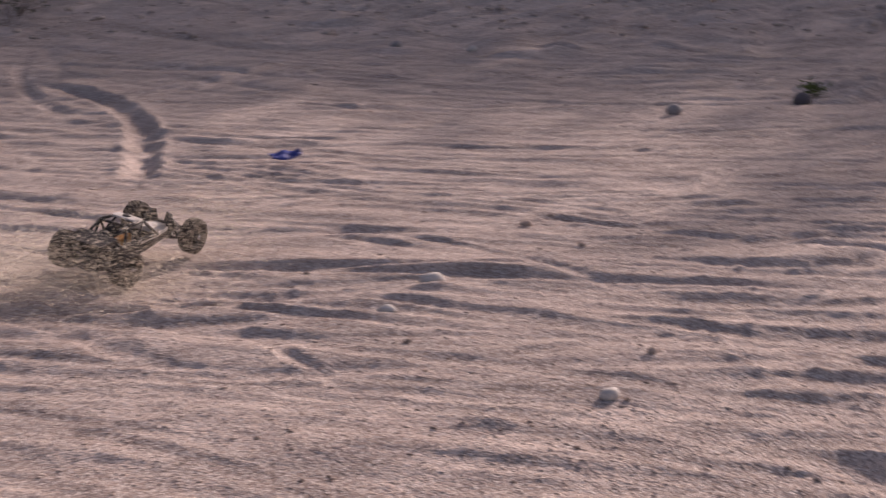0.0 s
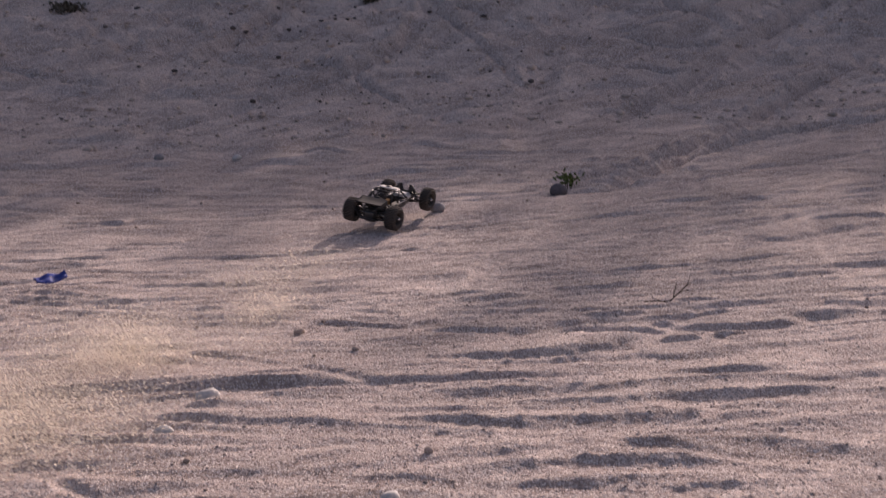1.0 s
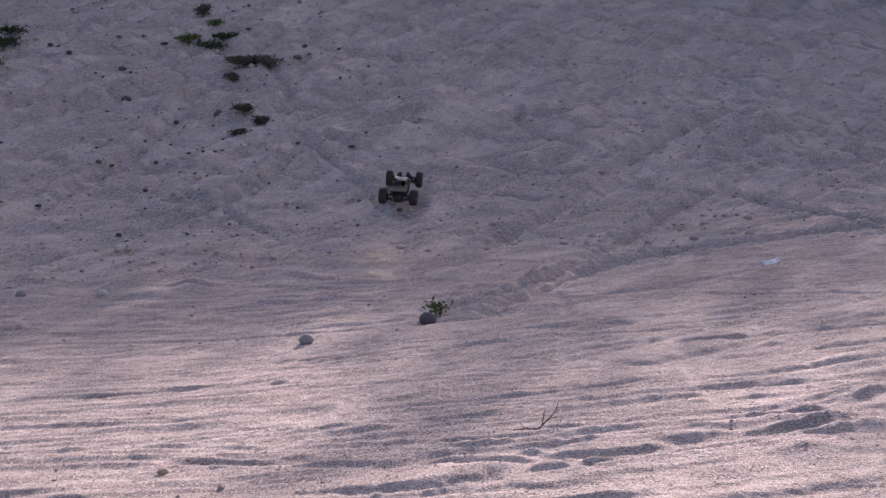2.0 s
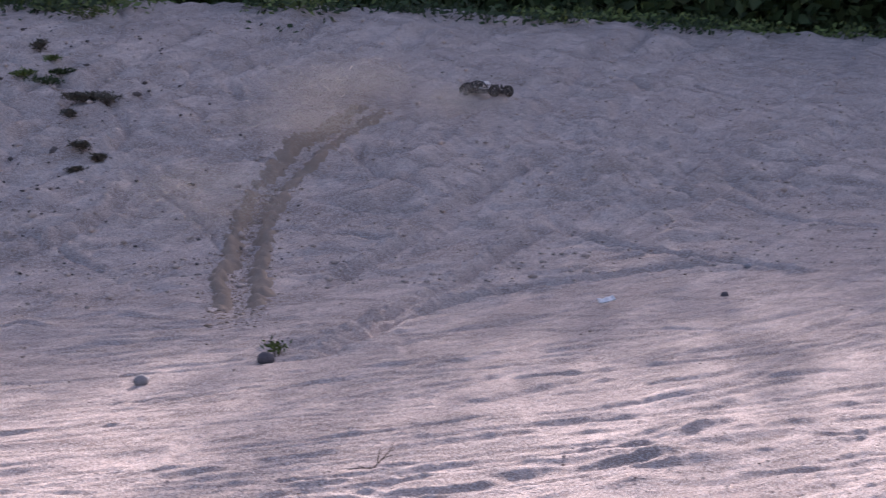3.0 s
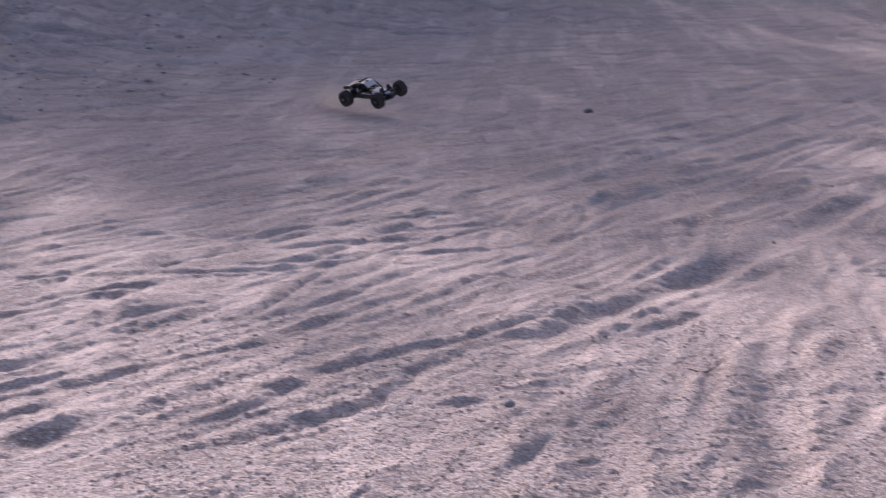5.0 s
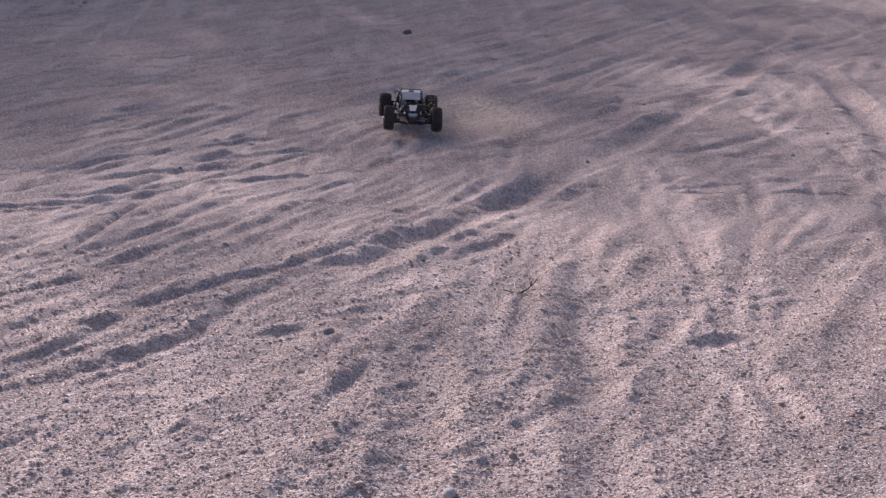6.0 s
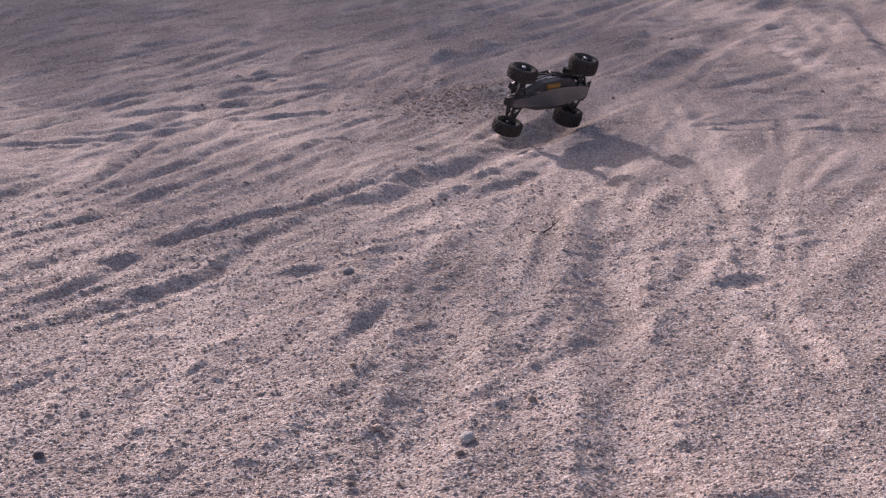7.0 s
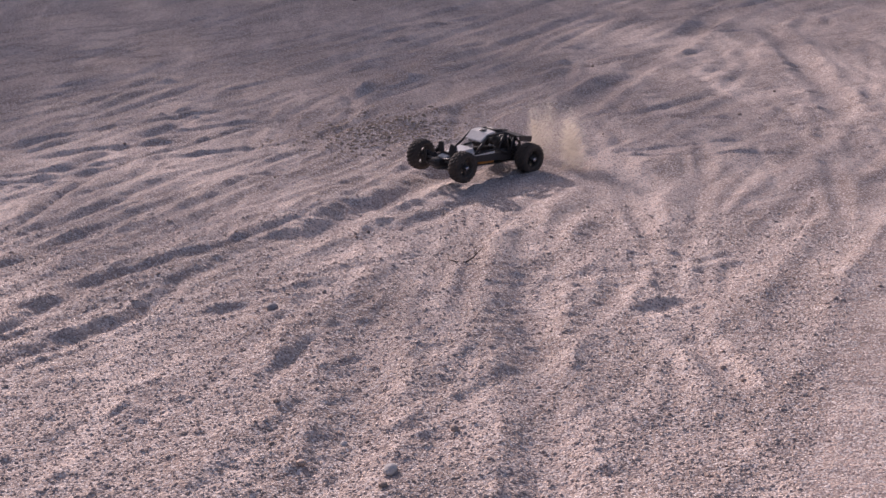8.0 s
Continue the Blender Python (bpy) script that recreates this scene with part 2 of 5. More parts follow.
# ---- the lie of the land ----
# Round the pit, by degrees right of +y: how far off the bank's foot and its brow lie, and how high the brow is.
TURNS = (-180, -90, -40, -10, 0, 10, 20, 25, 30, 38, 45, 55, 70, 100, 140, 180)
FOOT = (34, 24, 15, 13, 13, 13, 13.3, 13.6, 14.0, 15.2, 17, 19, 24, 34, 36, 34)
BROW = (46, 34, 23, 21, 21, 21, 21.6, 22.7, 24.2, 26.8, 31, 39, 44, 46, 48, 46)
HIGH = (3.0, 3.0, 3.2, 3.3, 3.3, 3.3, 3.1, 2.98, 2.85, 2.6, 2.4, 2.3, 2.2, 2.2, 2.4, 3.0)


def lattice(seed):
    return np.random.RandomState(seed).rand(256, 256)


LATTICES = [lattice(s) for s in range(8)]


def grain(x, y, which=0):
    """Smooth value noise from -1 to 1."""
    g = LATTICES[which % 8]
    xi, yi = np.floor(x).astype(int), np.floor(y).astype(int)
    fx, fy = x - xi, y - yi
    fx, fy = fx * fx * fx * (fx * (fx * 6 - 15) + 10), fy * fy * fy * (fy * (fy * 6 - 15) + 10)
    a, b = g[xi & 255, yi & 255], g[(xi + 1) & 255, yi & 255]
    c, d = g[xi & 255, (yi + 1) & 255], g[(xi + 1) & 255, (yi + 1) & 255]
    return 2 * ((a * (1 - fx) + b * fx) * (1 - fy) + (c * (1 - fx) + d * fx) * fy) - 1


def smoothstep(a, b, v):
    t = np.clip((v - a) / (b - a), 0, 1)
    return t * t * (3 - 2 * t)


def softramp(u, w=0.1):
    return w * np.logaddexp(0, u / w)


# Wheel tracks that are still fresh: half width, depth, then the way that the wheel took.
TRACKS_NEAR = (
    (0.045, 0.018, (4.30, 4.33), (4.62, 4.26), (5.00, 4.29), (5.35, 4.31), (5.72, 4.36)),
    (0.035, 0.014, (4.40, 4.56), (5.05, 4.52), (5.55, 4.57), (5.83, 4.45)),
    (0.022, 0.009, (5.85, 4.45), (5.96, 4.08), (5.98, 3.68), (6.12, 3.40)),
    (0.045, 0.018, (3.16, 3.47), (3.58, 3.38), (4.04, 3.33), (4.42, 3.43), (4.80, 3.38)),
    (0.040, 0.016, (4.07, 3.10), (4.40, 3.00)),
    (0.045, 0.018, (5.27, 3.13), (5.45, 3.02), (6.10, 3.00)),
    (0.085, 0.029, (4.75, 2.78), (4.19, 2.41), (3.75, 2.15), (3.45, 1.99), (3.12, 1.87), (2.70, 1.70)),
    (0.085, 0.024, (5.20, 2.27), (4.44, 1.89), (4.01, 1.65), (3.41, 1.30), (3.00, 1.05)),
    (0.040, 0.014, (4.79, 1.69), (5.09, 1.55), (5.18, 1.81)),
    (0.050, 0.020, (4.80, 1.56), (4.61, 1.32), (4.26, 1.05)),
)
TRACKS_OUT = (
    (0.095, 0.034, (12.3, 4.03), (9.80, 3.66), (8.14, 3.46), (7.00, 3.40), (5.90, 3.37), (4.85, 3.35)),
    (0.040, 0.016, (11.2, 3.74), (9.79, 3.06)),
    (0.040, 0.016, (9.87, 3.47), (8.66, 2.67)),
    (0.089, 0.031, (11.9, 3.50), (10.0, 2.56), (8.31, 1.81)),
    (0.059, 0.024, (9.15, 5.50), (11.4, 5.70), (15.4, 6.00)),
    (0.065, 0.026, (9.00, 4.95), (11.1, 5.03), (13.5, 5.22)),
    (0.059, 0.024, (9.40, 6.33), (10.7, 6.38), (13.0, 6.30)),
    (0.055, 0.022, (9.90, 6.75), (12.6, 6.99), (16.1, 7.44)),
    (0.040, 0.016, (8.24, 8.09), (10.4, 8.11), (13.8, 8.37)),
    (0.045, 0.018, (6.94, 8.59), (8.50, 9.04), (8.98, 8.98)),
)
TRACKS_MIDDLE = (
    (0.046, 0.017, (3.08, 4.92), (3.40, 4.82), (3.76, 4.83), (4.11, 4.81), (4.65, 4.84), (5.01, 4.91)),
    (0.046, 0.017, (3.25, 4.42), (3.62, 4.39), (3.98, 4.40)),
    (0.054, 0.021, (2.80, 3.95), (3.04, 3.96), (3.40, 4.04)),
    (0.041, 0.016, (4.50, 6.55), (5.15, 6.58), (5.60, 6.42), (5.66, 5.95)),
    (0.041, 0.016, (3.90, 5.56), (4.41, 5.61), (4.85, 5.31)),
    (0.039, 0.015, (4.29, 6.15), (4.55, 6.02), (4.90, 6.00)),
    (0.026, 0.010, (5.96, 6.97), (5.69, 6.60), (5.70, 5.90)),
    (0.041, 0.016, (5.99, 6.56), (6.88, 6.40), (7.69, 6.41)),
    (0.041, 0.016, (5.36, 5.61), (6.06, 5.89), (6.76, 5.60), (7.28, 5.34)),
    (0.041, 0.016, (6.14, 5.51), (6.90, 5.05), (7.04, 4.77)),
)
TRACKS_ROUND = (
    (0.041, 0.015, (5.92, 6.06), (6.79, 6.00), (8.08, 6.13)),
    (0.041, 0.015, (5.47, 5.58), (5.93, 5.42), (6.48, 4.95)),
    (0.036, 0.013, (6.10, 5.80), (6.84, 5.59), (7.10, 5.27)),
    (0.023, 0.008, (8.15, 7.03), (8.34, 6.42), (7.84, 5.03)),
    (0.027, 0.010, (7.28, 5.50), (6.95, 4.90), (6.60, 4.32)),
    (0.027, 0.010, (7.41, 5.35), (7.89, 5.38), (7.87, 5.05), (7.54, 4.70), (6.80, 4.41), (6.26, 4.36)),
    (0.045, 0.016, (2.96, 5.70), (3.39, 5.54), (3.78, 5.58), (4.41, 5.41), (4.76, 5.22)),
    (0.045, 0.016, (1.17, 6.35), (1.92, 6.29), (2.48, 6.20)),
    (0.041, 0.015, (1.30, 7.07), (2.11, 6.93)),
)
TRACKS_FAR = (
    (0.045, 0.016, (2.90, 7.66), (3.69, 7.91), (4.71, 8.37), (5.73, 8.54), (7.27, 9.20), (8.74, 9.45)),
    (0.045, 0.016, (2.71, 7.13), (3.59, 6.97), (4.47, 6.87), (5.53, 6.96), (6.26, 6.72)),
    (0.045, 0.016, (1.57, 8.56), (2.68, 8.82), (4.23, 8.67), (5.92, 9.18), (8.06, 9.80), (10.1, 10.0)),
    (0.041, 0.015, (2.09, 7.95), (3.29, 8.39), (4.02, 8.22), (5.60, 8.15)),
    (0.041, 0.015, (2.19, 7.80), (2.99, 8.15), (4.74, 8.91)),
)
TRACKS_START = (
    (0.052, 0.016, (0.55, 5.45), (1.00, 5.36), (1.50, 5.28)),
    (0.052, 0.016, (1.43, 5.15), (1.92, 5.07), (2.45, 4.95)),
    (0.048, 0.014, (0.88, 4.99), (1.74, 4.81)),
    (0.085, 0.024, (0.85, 3.83), (1.31, 3.67), (1.72, 3.55)),
    (0.085, 0.022, (1.55, 4.59), (2.07, 4.27)),
    (0.048, 0.014, (2.47, 6.05), (3.04, 6.03)),
    (0.048, 0.014, (0.72, 6.54), (1.21, 6.55)),
    (0.043, 0.013, (0.80, 5.76), (1.53, 5.70), (2.25, 5.58)),
    (0.056, 0.012, (0.05, 4.18), (0.40, 4.00)),
    (0.070, 0.045, (-3.14, 10.6), (-2.53, 10.1), (-2.04, 9.06), (-1.73, 7.46)),
    (0.048, 0.014, (-2.61, 9.10), (-1.41, 8.50), (-0.80, 8.38)),
    (0.048, 0.014, (-2.76, 8.47), (-1.64, 8.30)),
    (0.043, 0.013, (-0.87, 6.50), (0.18, 6.45)),
)
TRACKS_BANK = (
    (0.081, 0.091, (2.20, 9.90), (3.48, 10.75), (6.13, 13.20), (7.99, 14.17)),
    (0.072, 0.081, (2.60, 9.60), (4.04, 10.97), (5.28, 11.40), (7.20, 11.60)),
    (0.072, 0.081, (6.37, 13.71), (6.49, 12.67), (7.87, 10.87)),
    (0.081, 0.091, (9.26, 15.03), (8.93, 13.36)),
    (0.072, 0.081, (7.51, 16.09), (8.59, 15.92), (9.12, 15.46)),
    (0.072, 0.081, (6.63, 14.54), (8.31, 14.73), (9.90, 14.30)),
    (0.072, 0.081, (3.45, 12.28), (4.91, 13.25), (6.50, 14.90)),
    (0.081, 0.091, (3.32, 11.96), (5.91, 14.43), (7.91, 15.81)),
    (0.090, 0.091, (-1.08, 13.37), (-0.04, 14.67), (0.70, 15.58), (1.60, 17.20)),
    (0.090, 0.091, (-0.80, 12.60), (-0.08, 13.09), (1.63, 14.28), (2.60, 15.80)),
)
# The groove that the drive over the bank has cut.
CLIMB = ((2.45, 11.20), (2.75, 12.30), (3.17, 13.65), (3.62, 14.72), (4.56, 15.97), (5.45, 16.85), (6.48, 17.40), (7.60, 17.80), (8.60, 17.55), (9.30, 16.90), (9.75, 15.60), (9.85, 14.20), (9.90, 12.90))


def old_tracks(count):
    """Worn tracks of many drives: long, shallow, most along x, sweeping up along the bank's foot, some across."""
    rnd = random.Random(314)
    tracks = []
    for k in range(count):
        x, y = rnd.uniform(-3.5, 15.0), rnd.uniform(1.4, 12.0)
        way = -11 + 14 * min(max(x / 4.0, 0.0), 1.0) + rnd.gauss(0, 7)
        way += 14 * min(max((y - 6.6) / 1.6, 0.0), 1.0) * min(max((x - 0.5) / 2.0, 0.0), 1.0)
        if y < 3.0 and x > 2.4:
            way += 18
        if k % 6 == 0:
            way += rnd.choice((-1, 1)) * rnd.uniform(25, 75)
        size = rnd.uniform(1.2, 4.8) * (0.55 if k % 6 == 0 else 1.0)
        bend = rnd.gauss(0, 12)
        pts = [(x, y)]
        for step in range(3):
            a = radians(way + bend * (step - 1))
            pts.append((pts[-1][0] + size / 3 * math.cos(a), pts[-1][1] + size / 3 * math.sin(a)))
        mx, my = pts[2][0] - x, pts[2][1] - y
        near = min(max((math.hypot(x, y) - 3.8) / 3.0, 0.0), 1.0)
        half = rnd.uniform(0.016, 0.042)
        tracks.append((half, half * rnd.uniform(0.18, 0.36) * (0.12 + 0.88 * near), *[(a - mx / 2, b - my / 2) for a, b in pts]))
    return tracks


def bank_tracks(count):
    """Tracks slanting over the bank, most rising away, some falling back."""
    rnd = random.Random(271)
    tracks = []
    for k in range(count):
        turn, up = rnd.uniform(-16, 50), rnd.uniform(-0.12, 0.85)
        foot, brow = np.interp(turn, TURNS, FOOT), np.interp(turn, TURNS, BROW)
        far = foot + up * (brow - foot)
        x, y = far * math.sin(radians(turn)), far * math.cos(radians(turn))
        way = rnd.gauss(38, 16) if k % 5 else rnd.gauss(-45, 18)
        if up < 0.2:
            way = rnd.gauss(16, 10)
        if turn > 30:
            way -= 20
        size, bend = rnd.uniform(0.8, 3.6), rnd.gauss(0, 16)
        pts = [(x, y)]
        for step in range(3):
            a = radians(way + bend * (step - 1))
            pts.append((pts[-1][0] + size / 3 * math.cos(a), pts[-1][1] + size / 3 * math.sin(a)))
        tracks.append((rnd.uniform(0.045, 0.08), rnd.uniform(0.045, 0.08) * (0.3 + 0.7 * min(max(up / 0.4, 0.0), 1.0)), *pts))
    return tracks


def rounded(points, per=5):
    """A smooth line through the points, as many short steps."""
    p = np.array(points, float)
    p = np.vstack([2 * p[0] - p[1], p, 2 * p[-1] - p[-2]])
    out = []
    for i in range(1, len(p) - 2):
        for f in np.arange(per) / per:
            out.append(0.5 * (2 * p[i] + (p[i + 1] - p[i - 1]) * f + (2 * p[i - 1] - 5 * p[i] + 4 * p[i + 1] - p[i + 2]) * f * f + (3 * p[i] - p[i - 1] - 3 * p[i + 1] + p[i + 2]) * f ** 3))
    return np.array(out + [p[-2]])


# Oldest first: each later wheel cuts through what the earlier ones left.
ALL_TRACKS = [(half, deep, rounded(points, 3)) for half, deep, *points in old_tracks(820) + bank_tracks(380)]
for group in (TRACKS_BANK, TRACKS_FAR, TRACKS_START, TRACKS_ROUND, TRACKS_MIDDLE, TRACKS_OUT, TRACKS_NEAR, ((0.13, 0.05, *CLIMB),)):
    ALL_TRACKS += [(half, deep, rounded(points)) for half, deep, *points in group]
# Heaps and hollows: place, half sizes, height.
HEAPS = ((3.40, 6.04, 0.26, 0.17, 0.12), (3.98, 6.50, 0.28, 0.18, 0.09), (5.12, 5.92, 0.18, 0.15, 0.07), (6.28, 8.22, 0.22, 0.18, 0.08), (3.10, 5.72, 0.20, 0.13, 0.06), (2.80, 6.20, 0.25, 0.10, 0.05), (4.25, 5.15, 0.22, 0.14, 0.06), (8.48, 4.90, 0.15, 0.13, 0.12), (7.98, 4.95, 0.20, 0.14, 0.09), (6.95, 4.45, 0.12, 0.10, 0.05), (6.80, 4.10, 0.30, 0.25, 0.03), (6.62, 3.30, 0.42, 0.34, -0.03), (2.90, 2.62, 0.14, 0.06, 0.035), (3.56, 2.30, 0.13, 0.05, 0.035), (3.35, 0.95, 0.12, 0.10, 0.05), (3.10, 4.05, 0.22, 0.09, 0.05), (3.35, 1.05, 0.16, 0.10, 0.04))


def bowl(x, y):
    """The broad form: the flat floor and the bank round it."""
    turn, far = np.degrees(np.arctan2(x, y)), np.hypot(x, y)
    foot, brow = np.interp(turn, TURNS, FOOT), np.interp(turn, TURNS, BROW)
    u = (far - foot) / (brow - foot)
    return np.interp(turn, TURNS, HIGH) * (softramp(u, 0.14) - softramp(u - 1.0)) + np.clip(far - brow, 0, None) * 0.01, u


def cut_track(x, y, rel, crest_light, half, deep, line):
    """One wheel's track: a firm flat bottom, steep sides and crumbled banks of thrown-up sand, cut through older
    relief.
    """
    reach = half * 3.6 + 0.05
    lo, hi = line.min(0) - reach, line.max(0) + reach
    near = (x > lo[0]) & (x < hi[0]) & (y > lo[1]) & (y < hi[1])
    if not near.any():
        return
    at = np.flatnonzero(near)
    xx, yy = x[at], y[at]
    best, q, s = np.full(len(at), 1e9), np.zeros(len(at)), np.zeros(len(at))
    run = 0.0
    for (ax, ay), (bx, by) in zip(line, line[1:]):
        lx, ly = bx - ax, by - ay
        size = math.hypot(lx, ly)
        f = np.clip(((xx - ax) * lx + (yy - ay) * ly) / size ** 2, 0, 1)
        ex, ey = xx - ax - f * lx, yy - ay - f * ly
        d = np.hypot(ex, ey)
        new_best = d < best
        best = np.where(new_best, d, best)
        q = np.where(new_best, np.sign(lx * ey - ly * ex) * d, q)
        s = np.where(new_best, run + f * size, s)
        run += size
    keep = best < reach
    at, q, s = at[keep], q[keep], s[keep]
    xx, yy = xx[keep], yy[keep]
    soft = min(0.45, run * 0.3)
    along = smoothstep(0.0, soft, s) * (1 - smoothstep(run - soft, run, s))
    along = along * np.clip(0.85 + 0.45 * grain(s * 1.7 + half * 900, s * 0 + deep * 700, 6), 0, 1.2)
    k = np.abs(q + 0.25 * half * grain(xx * 6, yy * 6, 3) + 0.12 * half * grain(xx * 22, yy * 22, 4)) / half
    cut = np.exp(-(k ** 2.6) * 0.8)
    lit_spoil = np.exp(-np.abs(k - 1.7) * 2.1) * (0.6 + 0.35 * grain(xx * 9, yy * 9, 5) + 0.3 * grain(xx * 24, yy * 24, 2)) * np.where(q > 0, 0.9, 0.65)
    hold = np.clip(along, 0, 1) * np.exp(-((k / 1.9) ** 4))
    rel[at] = rel[at] * (1 - 0.8 * hold) + along * deep * (lit_spoil - cut)
    # light on the crests, for the colour, laid where the banks rise
    crest_light[at] = crest_light[at] * (1 - 0.8 * hold) + 0.9 * np.clip(along * lit_spoil, 0, 1)


def land(x, y, crest_light=None):
    """The height of the ground; the third array, if given, is filled with the light to paint on the loose dry banks of
    tracks.
    """
    x, y = np.asarray(x, float), np.asarray(y, float)
    shape = x.shape
    x, y = x.ravel(), y.ravel()
    base, u = bowl(x, y)
    flat = 1 - smoothstep(-0.05, 0.35, u)
    wx, wy = x + 0.5 * grain(x * 0.35, y * 0.35, 1), y + 0.35 * grain(x * 0.5 + 9, y * 0.35, 2)
    turn, away = np.degrees(np.arctan2(x, y)), np.hypot(x, y)
    tame = smoothstep(-38, -22, turn) * (1 - smoothstep(80, 96, turn)) * smoothstep(1.2, 2.6, away) * np.exp(-((away / 30) ** 2))
    # long ridges that many wheels have thrown up, side by side, sweeping up along the bank's foot
    near = smoothstep(3.6, 6.0, away)
    run = x.clip(-6, 4)
    q = wy + 0.19 * x - 0.031 * run * run * (run > 0) - 0.245 * (x - 4).clip(0, None)
    q = q - smoothstep(6.4, 8.4, y) * (0.0625 * (x - 0.5).clip(0, 2) ** 2 + 0.25 * (x - 2.5).clip(0, 8))
    patch = 0.5 + 0.5 * grain(x * 0.7 + 3, y * 0.9, 5)
    r1 = 1 - np.abs(grain(wx * 0.35 + 13, q * 2.6 + 3, 3)) * 2
    r2 = 1 - np.abs(grain(wx * 0.50 + 40, q * 4.6 + 7, 4)) * 2
    r3 = 1 - np.abs(grain(wx * 0.80 + 11, q * 7.6 + 3, 0)) * 2
    r4 = 1 - np.abs(grain(wx * 0.50 + wy * 0.40, wy * 3.0 - wx * 2.4, 6)) * 2
    rel = flat * tame * ((0.25 + 0.75 * near) * (0.013 * r1 + 0.0125 * r2 * (0.35 + 0.65 * patch) + 0.009 * r3 * (1.2 - 0.6 * patch)) + 0.010 * r4 * smoothstep(0.0, 0.6, grain(x * 0.5 + 5, y * 0.5, 1)))
    rel += 0.6 * flat * (0.02 * grain(x * 0.4, y * 0.4, 6) + 0.016 * grain(x * 1.6, y * 2.6, 7) + 0.012 * grain(x * 4, y * 5, 1))
    # on the bank: slips that run down and across it
    s1, q1 = 0.82 * x + 0.57 * y + 0.4 * grain(x * 0.3, y * 0.3, 3), 0.82 * y - 0.57 * x + 0.5 * grain(x * 0.4, y * 0.4, 0)
    s2, q2 = 0.9 * x - 0.44 * y, 0.9 * y + 0.44 * x + 0.4 * grain(x * 0.5, y * 0.5, 1)
    rel += (1 - flat) * (0.07 * (1 - 2 * np.abs(grain(s1 * 0.28, q1 * 1.6, 4))) + 0.045 * (1 - 2 * np.abs(grain(s1 * 0.5 + 9, q1 * 3.4, 6))) + 0.04 * (1 - 2 * np.abs(grain(s2 * 0.3, q2 * 2.1, 2))) * smoothstep(-0.2, 0.5, grain(x * 0.3, y * 0.3, 5)) + 0.05 * grain(x * 0.8, y * 0.8, 5) + 0.03 * grain(x * 2.6, y * 2.6, 1))
    crest_light = np.zeros(len(x)) if crest_light is None else crest_light
    worn = np.exp(-((x - 7.7) ** 2 + (y - 14.4) ** 2) / 5.0) + 0.8 * np.exp(-((x - 1.0) ** 2 + (y - 13.5) ** 2) / 6.0)
    rel += worn * (0.07 * grain(x * 2.3, y * 2.3, 2) + 0.05 * grain(x * 4.6, y * 4.6, 6))
    for half, deep, line in ALL_TRACKS:
        cut_track(x, y, rel, crest_light, half, deep, line)
    for hx, hy, rx, ry, h in HEAPS:
        rel += (0.65 if h > 0 else 1.0) * h * np.exp(-((np.abs(x - hx) / rx) ** 1.4 + (np.abs(y - hy) / ry) ** 1.4)) * (1 + 0.3 * grain(x * 7, y * 7, 2))
    # crumbs and clods over all of it
    crumb = 0.0012 * grain(x * 15, y * 17, 2) + 0.0014 * grain(x * 33, y * 36, 3) + 0.0020 * grain(x * 67, y * 71, 5) * (away < 9)
    lumps = np.clip(grain(x * 17 + 4, y * 18, 7) - 0.45, 0, 1) * smoothstep(-0.1, 0.4, grain(x * 0.9, y * 0.9, 1))
    rel += crumb + 0.016 * lumps + (1 - flat) * (0.05 * np.clip(grain(x * 5 + 4, y * 5, 7) - 0.35, 0, 1) + 0.02 * grain(x * 8, y * 8, 3))
    rel += 0.15 * smoothstep(0.85, 1.08, u)
    return (base + rel).reshape(shape)


def height(x, y):
    return float(land(np.array([x]), np.array([y]))[0])


